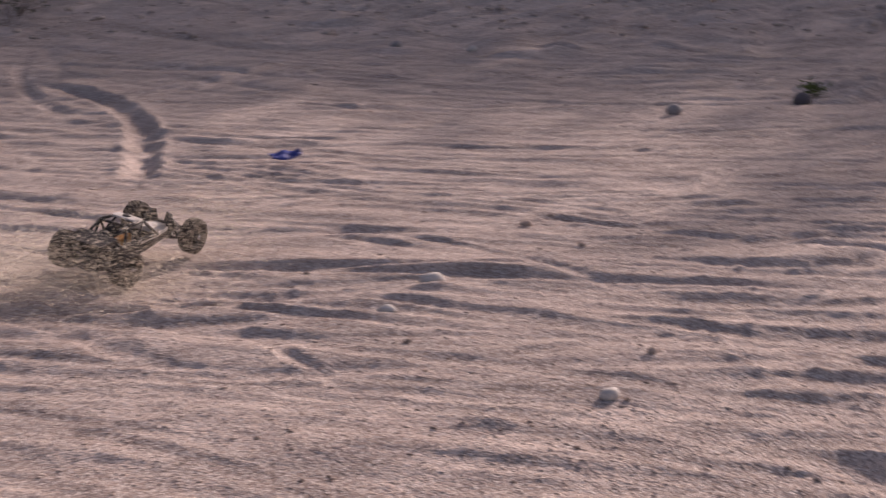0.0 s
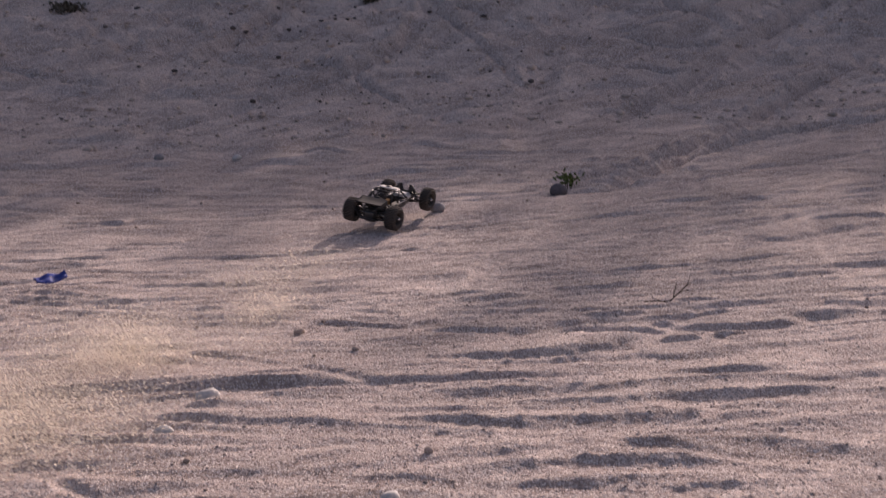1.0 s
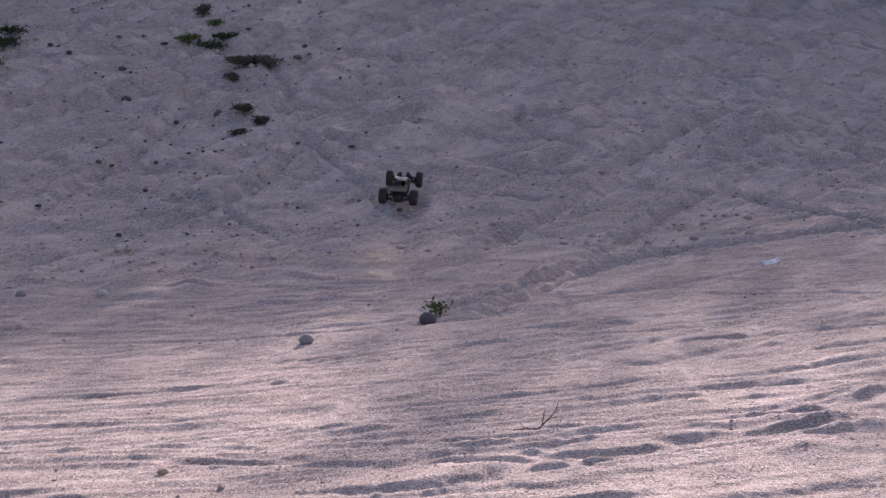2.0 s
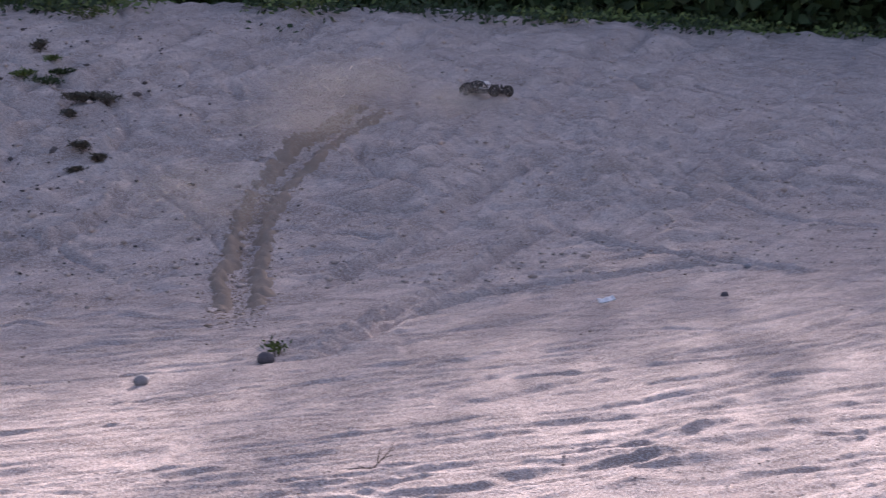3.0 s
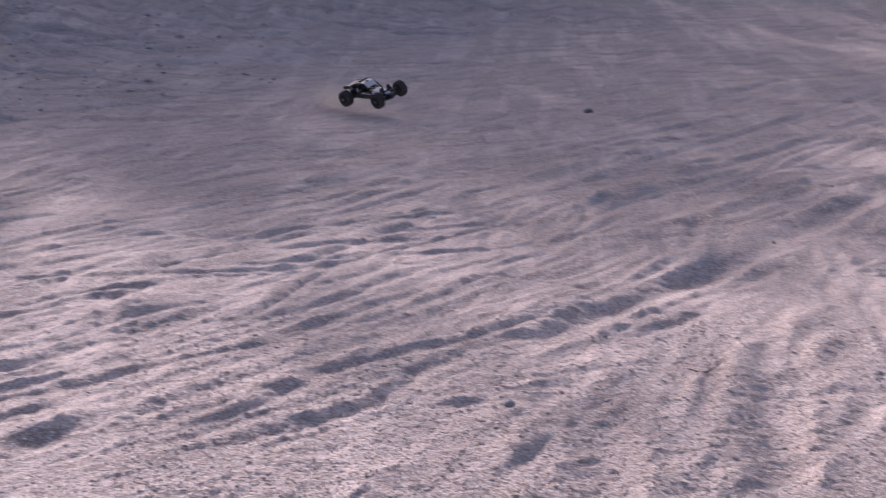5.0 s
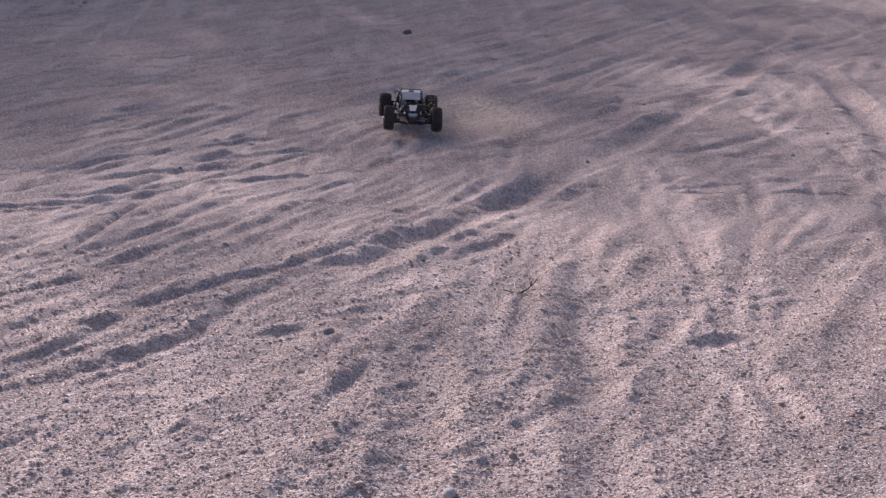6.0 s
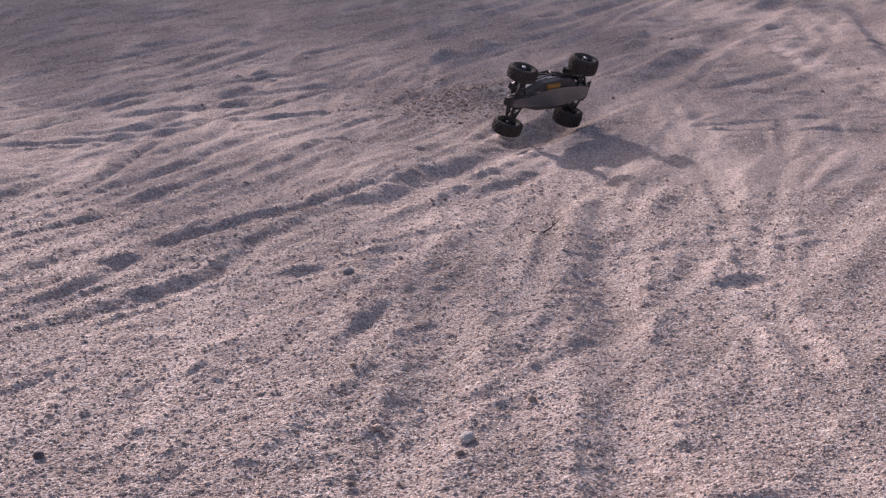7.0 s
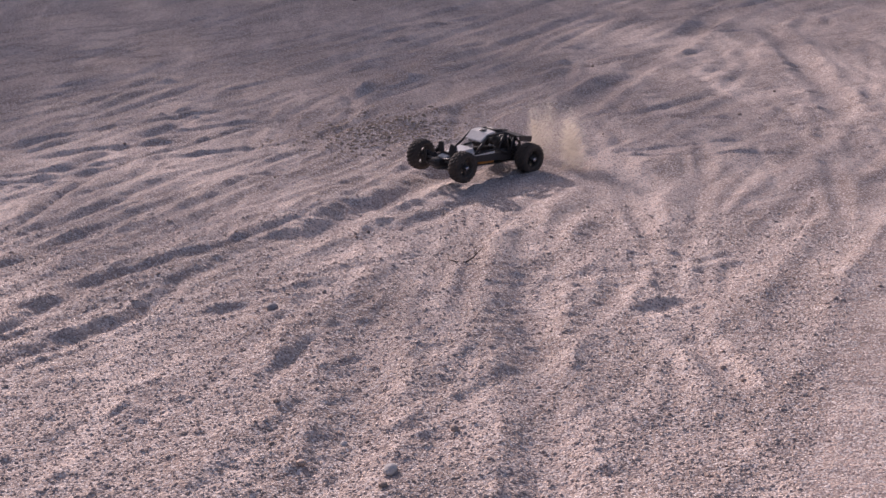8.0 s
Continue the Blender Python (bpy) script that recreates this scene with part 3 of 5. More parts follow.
def ground():
    """One sheet from underfoot to the horizon, finest where the wheels have been."""
    turns = np.concatenate([np.linspace(-180, -20, 36, endpoint=False), np.linspace(-20, 80, 560, endpoint=False), np.linspace(80, 180, 24, endpoint=False)])
    fars = np.concatenate([np.linspace(0.3, 2.6, 14, endpoint=False), 2.6 * (10 / 2.6) ** np.linspace(0, 1, 660, endpoint=False), np.linspace(10, 14, 200, endpoint=False), np.linspace(14, 24, 290, endpoint=False), np.linspace(24, 48, 45, endpoint=False), 48 * (4000 / 48) ** np.linspace(0, 1, 34)])
    tt, ff = np.meshgrid(np.radians(turns), fars, indexing="ij")
    x, y = ff * np.sin(tt), ff * np.cos(tt)
    lit_spoil = np.zeros(x.size)
    z = land(x, y, lit_spoil)
    nt, nf = tt.shape
    verts = np.stack([x, y, z], -1).reshape(-1, 3)
    i, j = np.meshgrid(np.arange(nt), np.arange(nf - 1), indexing="ij")
    a, b = i * nf + j, ((i + 1) % nt) * nf + j
    faces = np.stack([a, a + 1, b + 1, b], -1).reshape(-1, 4)
    mid = len(verts)
    verts = np.vstack([verts, [[0, 0, height(0, 0)]]])
    me = bpy.data.meshes.new("ground")
    me.vertices.add(len(verts))
    me.vertices.foreach_set("co", verts.ravel())
    k = np.arange(nt)
    fan = np.stack([np.full(nt, mid), k * nf, ((k + 1) % nt) * nf], -1)
    loops = np.concatenate([faces.ravel(), fan.ravel()])
    me.loops.add(len(loops))
    me.loops.foreach_set("vertex_index", loops.astype(np.int32))
    me.polygons.add(len(faces) + nt)
    me.polygons.foreach_set("loop_start", np.concatenate([np.arange(len(faces)) * 4, len(faces) * 4 + np.arange(nt) * 3]).astype(np.int32))
    me.update(calc_edges=True)
    me.validate()
    me.polygons.foreach_set("use_smooth", np.ones(len(me.polygons), bool))
    me.attributes.new("lit_spoil", "FLOAT", "POINT").data.foreach_set("value", np.append(lit_spoil, 0.0).clip(0, 1).astype(np.float32))
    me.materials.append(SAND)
    return tagged(new("ground", me), "pinkish gravelly sand pit floor with wheel ruts and banks", "ground", kind="structure")


GROUND = ground()

# ---- the buggy ----
# x ahead, y to its left, z up; the origin lies between the axles, at axle height.
BASE, TRACK, WHEEL = 0.50, 0.315, 0.079


def tyre_mesh(width):
    bm = bmesh.new()
    h, r = width / 2, WHEEL
    lathe(bm, ((r * 0.62, -h * 0.8), (r * 0.72, -h), (r * 0.9, -h * 0.98), (r * 0.97, -h * 0.7), (r * 0.98, 0), (r * 0.97, h * 0.7), (r * 0.9, h * 0.98), (r * 0.72, h), (r * 0.62, h * 0.8)), 32)
    for i in range(22):
        for k, w in enumerate((-0.66, -0.22, 0.22, 0.66)):
            a = 2 * math.pi * (i + 0.5 * (k % 2)) / 22
            m = Matrix.Rotation(-a, 4, "Y") @ Matrix.Translation((r * (0.985 if abs(w) < 0.5 else 0.955), w * h, 0))
            box(bm, (0.008, h * 0.36, 0.012), m)
    return bm


def rim_mesh(width):
    bm = bmesh.new()
    h, r = width / 2, WHEEL * 0.63
    lathe(bm, ((r * 0.94, -h * 0.85), (r, -h * 0.9), (r, h * 0.9), (r * 0.94, h * 0.85), (r * 0.86, h * 0.3), (r * 0.86, -h * 0.3)), 28)
    for i in range(6):
        a = math.pi * i / 3
        m = Matrix.Rotation(a, 4, "Y") @ Matrix.Translation((r * 0.5, 0, 0))
        box(bm, (r * 0.9, h * 0.5, 0.012), m, 0.002)
    return bm


def wheel(name, car, place, width):
    bm = bmesh.new()
    side = 1 if place[1] > 0 else -1
    rod(bm, (0, -width * 0.42, 0), (0, width * 0.42, 0), 0.014, seg=12)
    hub = part(name, bm, DARK_METAL, car)
    hub.matrix_basis = Matrix.Translation(place)
    part("tyre", tyre_mesh(width), RUBBER, hub, "dusty black knobbly rubber tyre")
    part("rim", rim_mesh(width), RIM, hub)
    bm = bmesh.new()
    bmesh.ops.create_cone(bm, cap_ends=True, segments=6, radius1=0.011, radius2=0.009, depth=0.012, matrix=Matrix.Translation((0, side * width * 0.46, 0)) @ Matrix.Rotation(math.pi / 2, 4, "X"))
    part("wheel_nut", bm, CHROME, hub, "chrome wheel nut")
    return hub


def arm(bm, inner, outer, spread, r=0.007):
    """A wishbone: two legs from the chassis that meet at the hub, with a web."""
    a, b = Vector(inner) + Vector((spread, 0, 0)), Vector(inner) - Vector((spread, 0, 0))
    rod(bm, a, outer, r)
    rod(bm, b, outer, r)
    rod(bm, a, b, r)
    rod(bm, a.lerp(Vector(outer), 0.45), b.lerp(Vector(outer), 0.45), r * 0.8)


def shock(parent, low, top, label):
    low, top = Vector(low), Vector(top)
    bm = bmesh.new()
    mid = low.lerp(top, 0.5)
    rod(bm, low, mid, 0.0045, seg=8)
    rod(bm, mid, top, 0.0095, seg=10)
    for p in (low, top):
        bmesh.ops.create_uvsphere(bm, u_segments=8, v_segments=6, radius=0.009, matrix=Matrix.Translation(p))
    ob = part("shock_absorber", bm, DARK_METAL, parent)
    bm = bmesh.new()
    turn = (top - low).to_track_quat("Z", "Y").to_matrix().to_4x4()
    n, coils = 60, 7
    pts = []
    for i in range(n + 1):
        a = 2 * math.pi * coils * i / n
        pts.append(low.lerp(top, 0.12 + 0.7 * i / n) + turn @ Vector((0.0135 * math.cos(a), 0.0135 * math.sin(a), 0)))
    for a, b in zip(pts, pts[1:]):
        rod(bm, a, b, 0.0022, seg=5)
    part("spring", bm, BLACK, ob, label)
    return ob


def buggy():
    car = new("radio_controlled_buggy")
    tagged(car, "dusty black and white radio-controlled desert buggy with roll cage and wing", "toy car")
    car.scale = (0.95, 0.95, 0.95)
    hb = BASE / 2
    # chassis tub: flat tray narrowing to the nose
    bm = bmesh.new()
    half = ((-0.31, 0.026), (-0.29, 0.036), (-0.20, 0.048), (-0.10, 0.056), (0.03, 0.054), (0.11, 0.040), (0.19, 0.028), (0.27, 0.025), (0.295, 0.019))
    outline = [(x, y) for x, y in half] + [(x, -y) for x, y in half[::-1]]
    plate(bm, outline[::-1], 0.008, Matrix.Translation((0, 0, -0.036)))
    part("chassis_plate", bm, PLATE, car, "scuffed grey flat chassis plate", smooth=False)
    bm = bmesh.new()
    loft(bm, [[(x, -w, z0), (x, w, z0), (x, w * 0.8, z1), (x, -w * 0.8, z1)] for x, w, z0, z1 in ((0.26, 0.036, -0.03, -0.002), (0.30, 0.032, -0.022, 0.004), (0.325, 0.022, -0.008, 0.008))])
    part("front_bumper", bm, BLACK, car, smooth=False)
    # side pods, each a tapering panel
    for s in (1, -1):
        bm = bmesh.new()
        loft(bm, [[(x, s * y0, z0), (x, s * y1, z0 + 0.012), (x, s * y1, z1 - 0.006), (x, s * y0, z1)] for x, y0, y1, z0, z1 in ((-0.20, 0.044, 0.072, -0.030, 0.03), (-0.08, 0.046, 0.088, -0.022, 0.034), (0.06, 0.044, 0.082, -0.022, 0.032), (0.16, 0.034, 0.052, -0.032, 0.026), (0.23, 0.026, 0.036, -0.03, 0.02))])
        part("side_panel", bm, CHARCOAL, car, smooth=False)
        bm = bmesh.new()
        loft(bm, [[(x, s * y0, z0), (x, s * (y0 + 0.004), z0), (x, s * (y1 + 0.004), z1), (x, s * y1, z1)] for x, y0, y1, z0, z1 in ((-0.05, 0.0885, 0.086, 0.032, 0.044), (0.06, 0.083, 0.08, 0.028, 0.044), (0.15, 0.058, 0.056, 0.016, 0.034), (0.215, 0.041, 0.04, 0.008, 0.024))])
        part("side_stripe", bm, WHITE, car, "white painted side panel", smooth=False)
    # nose panel
    bm = bmesh.new()
    loft(bm, [[(x, -w, z0), (x, w, z0), (x, w * 0.8, z1), (x, -w * 0.8, z1)] for x, w, z0, z1 in ((0.075, 0.06, 0.038, 0.060), (0.12, 0.054, 0.032, 0.053), (0.19, 0.04, 0.018, 0.038), (0.255, 0.03, 0.006, 0.022))])
    part("bonnet", bm, WHITE, car, "white bonnet panel", smooth=False)
    # roll cage
    r = 0.0065
    hoop_f = [(0.085, 0.080, 0.035), (-0.012, 0.066, 0.120), (-0.012, -0.066, 0.120), (0.085, -0.080, 0.035)]
    hoop_r = [(-0.17, 0.088, 0.02), (-0.135, 0.070, 0.130), (-0.135, -0.070, 0.130), (-0.17, -0.088, 0.02)]
    for name, pts in (("front_hoop", hoop_f), ("rear_hoop", hoop_r)):
        bm = bmesh.new()
        tube(bm, pts, r)
        part(name, bm, BLACK, car)
    for s in (1, -1):
        bm = bmesh.new()
        tube(bm, [(-0.012, s * 0.066, 0.120), (-0.135, s * 0.070, 0.130), (-0.215, s * 0.060, 0.105), (-0.29, s * 0.045, 0.055), (-0.30, s * 0.04, 0.0)], r)
        tube(bm, [(-0.215, s * 0.060, 0.105), (-0.17, s * 0.088, 0.02)], r * 0.8)
        tube(bm, [(-0.29, s * 0.045, 0.055), (-0.20, s * 0.085, 0.03)], r * 0.8)
        tube(bm, [(0.085, s * 0.080, 0.035), (-0.05, s * 0.09, 0.05), (-0.17, s * 0.088, 0.02)], r)
        tube(bm, [(-0.012, s * 0.066, 0.120), (-0.08, s * 0.092, 0.048)], r * 0.85)
        tube(bm, [(-0.135, s * 0.070, 0.130), (-0.07, s * 0.092, 0.048)], r * 0.85)
        part("cage_side", bm, BLACK, car)
    bm = bmesh.new()
    loft(bm, [[(x, -w, z), (x, w, z), (x, w * 0.94, z + 0.007), (x, -w * 0.94, z + 0.007)] for x, w, z in ((0.030, 0.060, 0.088), (-0.012, 0.064, 0.124), (-0.04, 0.066, 0.129), (-0.072, 0.060, 0.132))])
    part("roof_panel", bm, WHITE, car, "white roof panel with a dark mark", smooth=False)
    bm = bmesh.new()
    bmesh.ops.create_cone(bm, cap_ends=True, segments=20, radius1=0.02, radius2=0.02, depth=0.004, matrix=Matrix.Translation((-0.038, 0, 0.1375)) @ Matrix.Rotation(radians(3), 4, "Y"))
    part("roof_mark", bm, CHARCOAL, car)
    # engine and what goes with it
    bm = bmesh.new()
    box(bm, (0.085, 0.07, 0.06), Matrix.Translation((-0.19, 0.012, 0.01)), 0.006)
    for i in range(6):
        box(bm, (0.06, 0.062, 0.004), Matrix.Translation((-0.185, 0.012, 0.046 + i * 0.0085)), 0.001)
    rod(bm, (-0.185, 0.012, 0.04), (-0.185, 0.012, 0.102), 0.02, seg=12)
    part("engine", bm, DARK_METAL, car, "finned grey engine block")
    bm = bmesh.new()
    rod(bm, (-0.15, -0.035, 0.03), (-0.23, -0.045, 0.045), 0.021, seg=14)
    rod(bm, (-0.23, -0.045, 0.045), (-0.275, -0.05, 0.055), 0.008, seg=10)
    part("exhaust", bm, ALU, car, "dull aluminium exhaust")
    bm = bmesh.new()
    rod(bm, (-0.135, 0.02, 0.075), (-0.095, 0.02, 0.085), 0.026, seg=14)
    part("air_filter", bm, BLACK, car)
    bm = bmesh.new()
    box(bm, (0.11, 0.055, 0.055), Matrix.Translation((-0.02, 0.045, 0.0)), 0.01)
    part("fuel_tank", bm, ORANGE, car, "amber fuel tank")
    bm = bmesh.new()
    box(bm, (0.12, 0.05, 0.045), Matrix.Translation((-0.01, -0.04, -0.005)), 0.008)
    part("radio_box", bm, BLACK, car)
    bm = bmesh.new()
    box(bm, (0.11, 0.075, 0.07), Matrix.Translation((-0.265, 0, 0.0)), 0.012)
    part("gearbox", bm, DARK_METAL, car)
    bm = bmesh.new()
    box(bm, (0.08, 0.06, 0.05), Matrix.Translation((0.265, 0, -0.008)), 0.01)
    part("front_gearbox", bm, DARK_METAL, car)
    # wing on two struts, with end plates
    bm = bmesh.new()
    loft(bm, [[(-0.225 + dx, y, 0.100 + dz) for dx, dz in ((0.0, 0.0), (-0.05, -0.008), (-0.10, -0.012), (-0.099, -0.006), (-0.05, -0.001), (0.0, 0.006))] for y in (-0.09, 0.09)])
    part("wing", bm, BLACK, car, "black plastic rear wing", smooth=False)
    for s in (1, -1):
        bm = bmesh.new()
        plate(bm, [(-0.23, 0.080), (-0.325, 0.068), (-0.328, 0.100), (-0.28, 0.105), (-0.23, 0.110)], 0.004, Matrix.Translation((0, s * 0.092, 0)) @ Matrix.Rotation(math.pi / 2, 4, "X"))
        part("end_plate", bm, CHARCOAL, car, smooth=False)
        bm = bmesh.new()
        rod(bm, (-0.25, s * 0.03, 0.03), (-0.265, s * 0.035, 0.095), 0.0055)
        part("wing_strut", bm, BLACK, car)
    bm = bmesh.new()
    tube(bm, [(-0.30, 0.05, -0.03), (-0.355, 0.045, -0.005), (-0.355, -0.045, -0.005), (-0.30, -0.05, -0.03)], 0.006)
    part("rear_bumper", bm, BLACK, car)
    # towers, arms, dampers, wheels
    for end, x in (("front", hb), ("rear", -hb)):
        bm = bmesh.new()
        dx = -0.03 if end == "front" else 0.03
        tz = 0.085 if end == "front" else 0.1
        plate(bm, [(-0.035, -0.02), (0.035, -0.02), (0.062, tz), (0.03, tz + 0.006), (0.018, 0.045), (-0.018, 0.045), (-0.03, tz + 0.006), (-0.062, tz)], 0.007, Matrix.Translation((x + dx, 0, 0)) @ Matrix.Rotation(math.pi / 2, 4, "Z") @ Matrix.Rotation(math.pi / 2, 4, "X"))
        part(end + "_shock_tower", bm, BLACK, car, smooth=False)
        for s in (1, -1):
            hub = (x, s * (TRACK / 2 - 0.045), 0)
            bm = bmesh.new()
            arm(bm, (x, s * 0.038, -0.03), (x, hub[1], -0.024), 0.034)
            part("lower_arm", bm, BLACK, car)
            bm = bmesh.new()
            arm(bm, (x, s * 0.036, 0.018), (x, hub[1], 0.026), 0.022, 0.0055)
            part("upper_arm", bm, BLACK, car)
            bm = bmesh.new()
            box(bm, (0.03, 0.02, 0.066), Matrix.Translation(hub), 0.005)
            part("hub_carrier", bm, DARK_METAL, car)
            bm = bmesh.new()
            rod(bm, (x, s * 0.03, 0), (x, hub[1], 0), 0.006)
            part("drive_shaft", bm, ALU, car)
            shock(car, (x + dx * 0.8, s * 0.092, -0.016), (x + dx * 1.3, s * 0.052, tz - 0.004), "black coil spring")
    wheels = []
    for name, x, s, w in (("front_wheel", hb, 1, 0.066), ("front_wheel", hb, -1, 0.066), ("rear_wheel", -hb, 1, 0.082), ("rear_wheel", -hb, -1, 0.082)):
        wheels.append(wheel(name, car, (x, s * TRACK / 2, 0), w))
    return car, wheels


BUGGY, WHEELS = buggy()

# ---- stones, scrub and litter on the pit floor and the bank ----


def rock(bm, size, seed, detail=2):
    """A rounded, worn stone with a flat foot."""
    got = bmesh.ops.create_icosphere(bm, subdivisions=detail, radius=0.5)
    off = Vector((seed * 3.7, seed * 1.3, seed * 2.1))
    for v in got["verts"]:
        n = noise.noise(v.co * 2.2 + off) * 0.28 + noise.noise(v.co * 5.5 + off) * 0.1
        v.co *= 1 + n
        v.co.z = max(v.co.z, -0.28)
        v.co = Vector((v.co.x * size[0], v.co.y * size[1], v.co.z * size[2]))


def stone(name, x, y, size, mat, label, seed, turn=0.0, sunk=0.25):
    bm = bmesh.new()
    rock(bm, size, seed)
    ob = part(name, bm, mat)
    ob.matrix_basis = pose(x, y, height(x, y) + size[2] * (0.28 - sunk * 0.3), 0, 0, turn)
    return tagged(ob, label, "stone")


stone("stone", -0.17, 5.66, (0.10, 0.075, 0.06), PALE_STONE, "pale rounded stone lying on the sand", 1, 20)
stone("stone", -0.34, 5.27, (0.085, 0.05, 0.042), PALE_STONE, "small flat pale stone lying on the sand", 2, -15)
stone("stone", 0.41, 4.36, (0.075, 0.06, 0.045), PALE_STONE, "pale bluish pebble half sunk in the sand", 3, 40)
stone("stone", 1.41, 9.38, (0.11, 0.08, 0.085), GREY_STONE, "grey angular stone near the foot of the bank", 4, 10)
stone("stone", 2.33, 9.66, (0.13, 0.10, 0.115), DARK_STONE, "dark round stone beside a green seedling", 5, 0)
stone("stone", 6.46, 10.33, (0.07, 0.06, 0.055), DARK_STONE, "small dark stone on the sand", 6, 0)
stone("stone", 7.33, 11.33, (0.09, 0.07, 0.05), GREY_STONE, "grey stone half buried at the bank's foot", 7, 30)
stone("stone", 11.85, 7.53, (0.14, 0.09, 0.06), DARK_STONE, "flat dark stone with a long shadow", 8, 15)
stone("stone", 3.31, 1.77, (0.055, 0.042, 0.035), PALE_STONE, "pale pebble among coarse gravel", 9, 50)
stone("stone", 4.28, 2.90, (0.05, 0.04, 0.03), GREY_STONE, "grey pebble beside a wheel rut", 10, 0)
stone("stone", 21.7, 12.88, (0.28, 0.12, 0.07), PALE_STONE, "long pale stone far out on the sand", 11, 10)
stone("stone", -0.49, 11.78, (0.10, 0.08, 0.06), GREY_STONE, "grey stone at the foot of the bank", 12, 10)
stone("stone", 0.14, 11.80, (0.13, 0.08, 0.06), PALE_STONE, "pale stone at the foot of the bank", 13, 80)
stone("stone", 0.27, 6.58, (0.055, 0.045, 0.035), CLOD, "brown lump of damp sand on a low ridge", 14, 30)
stone("stone", 0.50, 6.22, (0.035, 0.03, 0.025), CLOD, "small brown lump of sand", 15, 0)
stone("stone", 0.60, 4.75, (0.035, 0.03, 0.03), CLOD, "small brown lump of sand on the floor", 16, 0)
stone("stone", 3.45, 2.02, (0.028, 0.024, 0.018), PALE_STONE, "tiny pale pebble among coarse gravel", 17, 0)
stone("stone", 2.62, 2.72, (0.03, 0.028, 0.026), DARK_STONE, "tiny dark pebble on the sand", 18, 0)


def crumpled_sheet(name, x, y, sx, sy, mat, label, category, seed, turn):
    """A scrap of plastic: a bent sheet with thickness."""
    bm = bmesh.new()
    bmesh.ops.create_grid(bm, x_segments=10, y_segments=5, size=0.5)
    for v in bm.verts:
        n = noise.noise(Vector((v.co.x * 3 + seed, v.co.y * 3, seed)))
        v.co = Vector((v.co.x * sx * (1 - 0.2 * n), v.co.y * sy * (1 - 0.35 * abs(v.co.x)), 0.02 + 0.03 * n + 0.06 * v.co.x * v.co.x))
    bmesh.ops.solidify(bm, geom=bm.faces[:], thickness=0.004)
    ob = part(name, bm, mat)
    ob.matrix_basis = pose(x, y, height(x, y) + 0.03, 16, -3, turn)
    return tagged(ob, label, category)


crumpled_sheet("plastic_scrap", -0.99, 7.86, 0.17, 0.10, BLUE_PLASTIC, "blue plastic scrap lying on the sand", "litter", 1.3, 12)
crumpled_sheet("paper_scrap", 5.34, 10.33, 0.15, 0.09, WHITE_SCRAP, "small white scrap lying on shaded sand", "litter", 4.1, -10)


def twig(x, y, label, size, seed, turn):
    """A dry branching stick."""
    rnd = random.Random(seed)
    bm = bmesh.new()

    def grow(p, way, length, r, depth):
        steps = 4
        for _ in range(steps):
            q = p + way * length / steps
            rod(bm, p, q, r, r * 0.85, 5)
            p, r = q, r * 0.85
            way = (way + Vector((rnd.uniform(-.3, .3), rnd.uniform(-.3, .3), rnd.uniform(-.15, .2)))).normalized()
            if depth and rnd.random() < 0.7:
                grow(p, (way + Vector((rnd.uniform(-.9, .9), rnd.uniform(-.9, .9), rnd.uniform(0, .5)))).normalized(), length * 0.5, r * 0.7, depth - 1)

    grow(Vector((0, 0, 0)), Vector((0.75, 0.2, 0.45)).normalized(), size, 0.004, 2)
    grow(Vector((0, 0, 0)), Vector((-0.9, 0.1, 0.1)).normalized(), size * 1.1, 0.0035, 1)
    ob = part("twig", bm, DRY_TWIG)
    ob.matrix_basis = pose(x, y, height(x, y), 0, 0, turn)
    return tagged(ob, label, "twig")


twig(2.12, 6.62, "dry branching twig stuck in the sand", 0.12, 4, 10)
twig(5.08, 2.52, "thin dry stick lying on gravel", 0.065, 9, -60)


def leafage(bm, rnd, centre, spread, count, size):
    """Small bent leaves round a place."""
    for _ in range(count):
        p = Vector(centre) + Vector([rnd.gauss(0, s) for s in spread])
        d = Vector((rnd.uniform(-1, 1), rnd.uniform(-1, 1), rnd.uniform(-0.3, 1))).normalized()
        w = d.orthogonal().normalized() * size * rnd.uniform(0.18, 0.35)
        l = d * size * rnd.uniform(0.6, 1.4)
        a, b, c, e = (bm.verts.new(p), bm.verts.new(p + l * 0.5 + w), bm.verts.new(p + l), bm.verts.new(p + l * 0.5 - w))
        bm.faces.new((a, b, c))
        bm.faces.new((a, c, e))


def shrub(name, x, y, wide, high, mat, label, category, seed, count, leaf):
    rnd = random.Random(seed)
    top = new(name)
    tagged(top, label, category)
    bm = bmesh.new()
    tips = []
    for _ in range(7):
        a, k = rnd.uniform(0, 6.3), rnd.uniform(0.3, 1)
        tip = Vector((math.cos(a) * wide * 0.4 * k, math.sin(a) * wide * 0.4 * k, high * rnd.uniform(0.4, 0.9)))
        rod(bm, (0, 0, -0.05), tip, 0.012 * high + 0.002, 0.002, 5)
        tips.append(tip)
    part("stem", bm, BARK, top)
    bm = bmesh.new()
    for tip in tips:
        leafage(bm, rnd, tip, (wide * 0.16, wide * 0.16, high * 0.16), count // 7, leaf)
    part("foliage", bm, mat, top, smooth=False)
    top.matrix_basis = pose(x, y, height(x, y), 0, 0, rnd.uniform(0, 360))
    return top


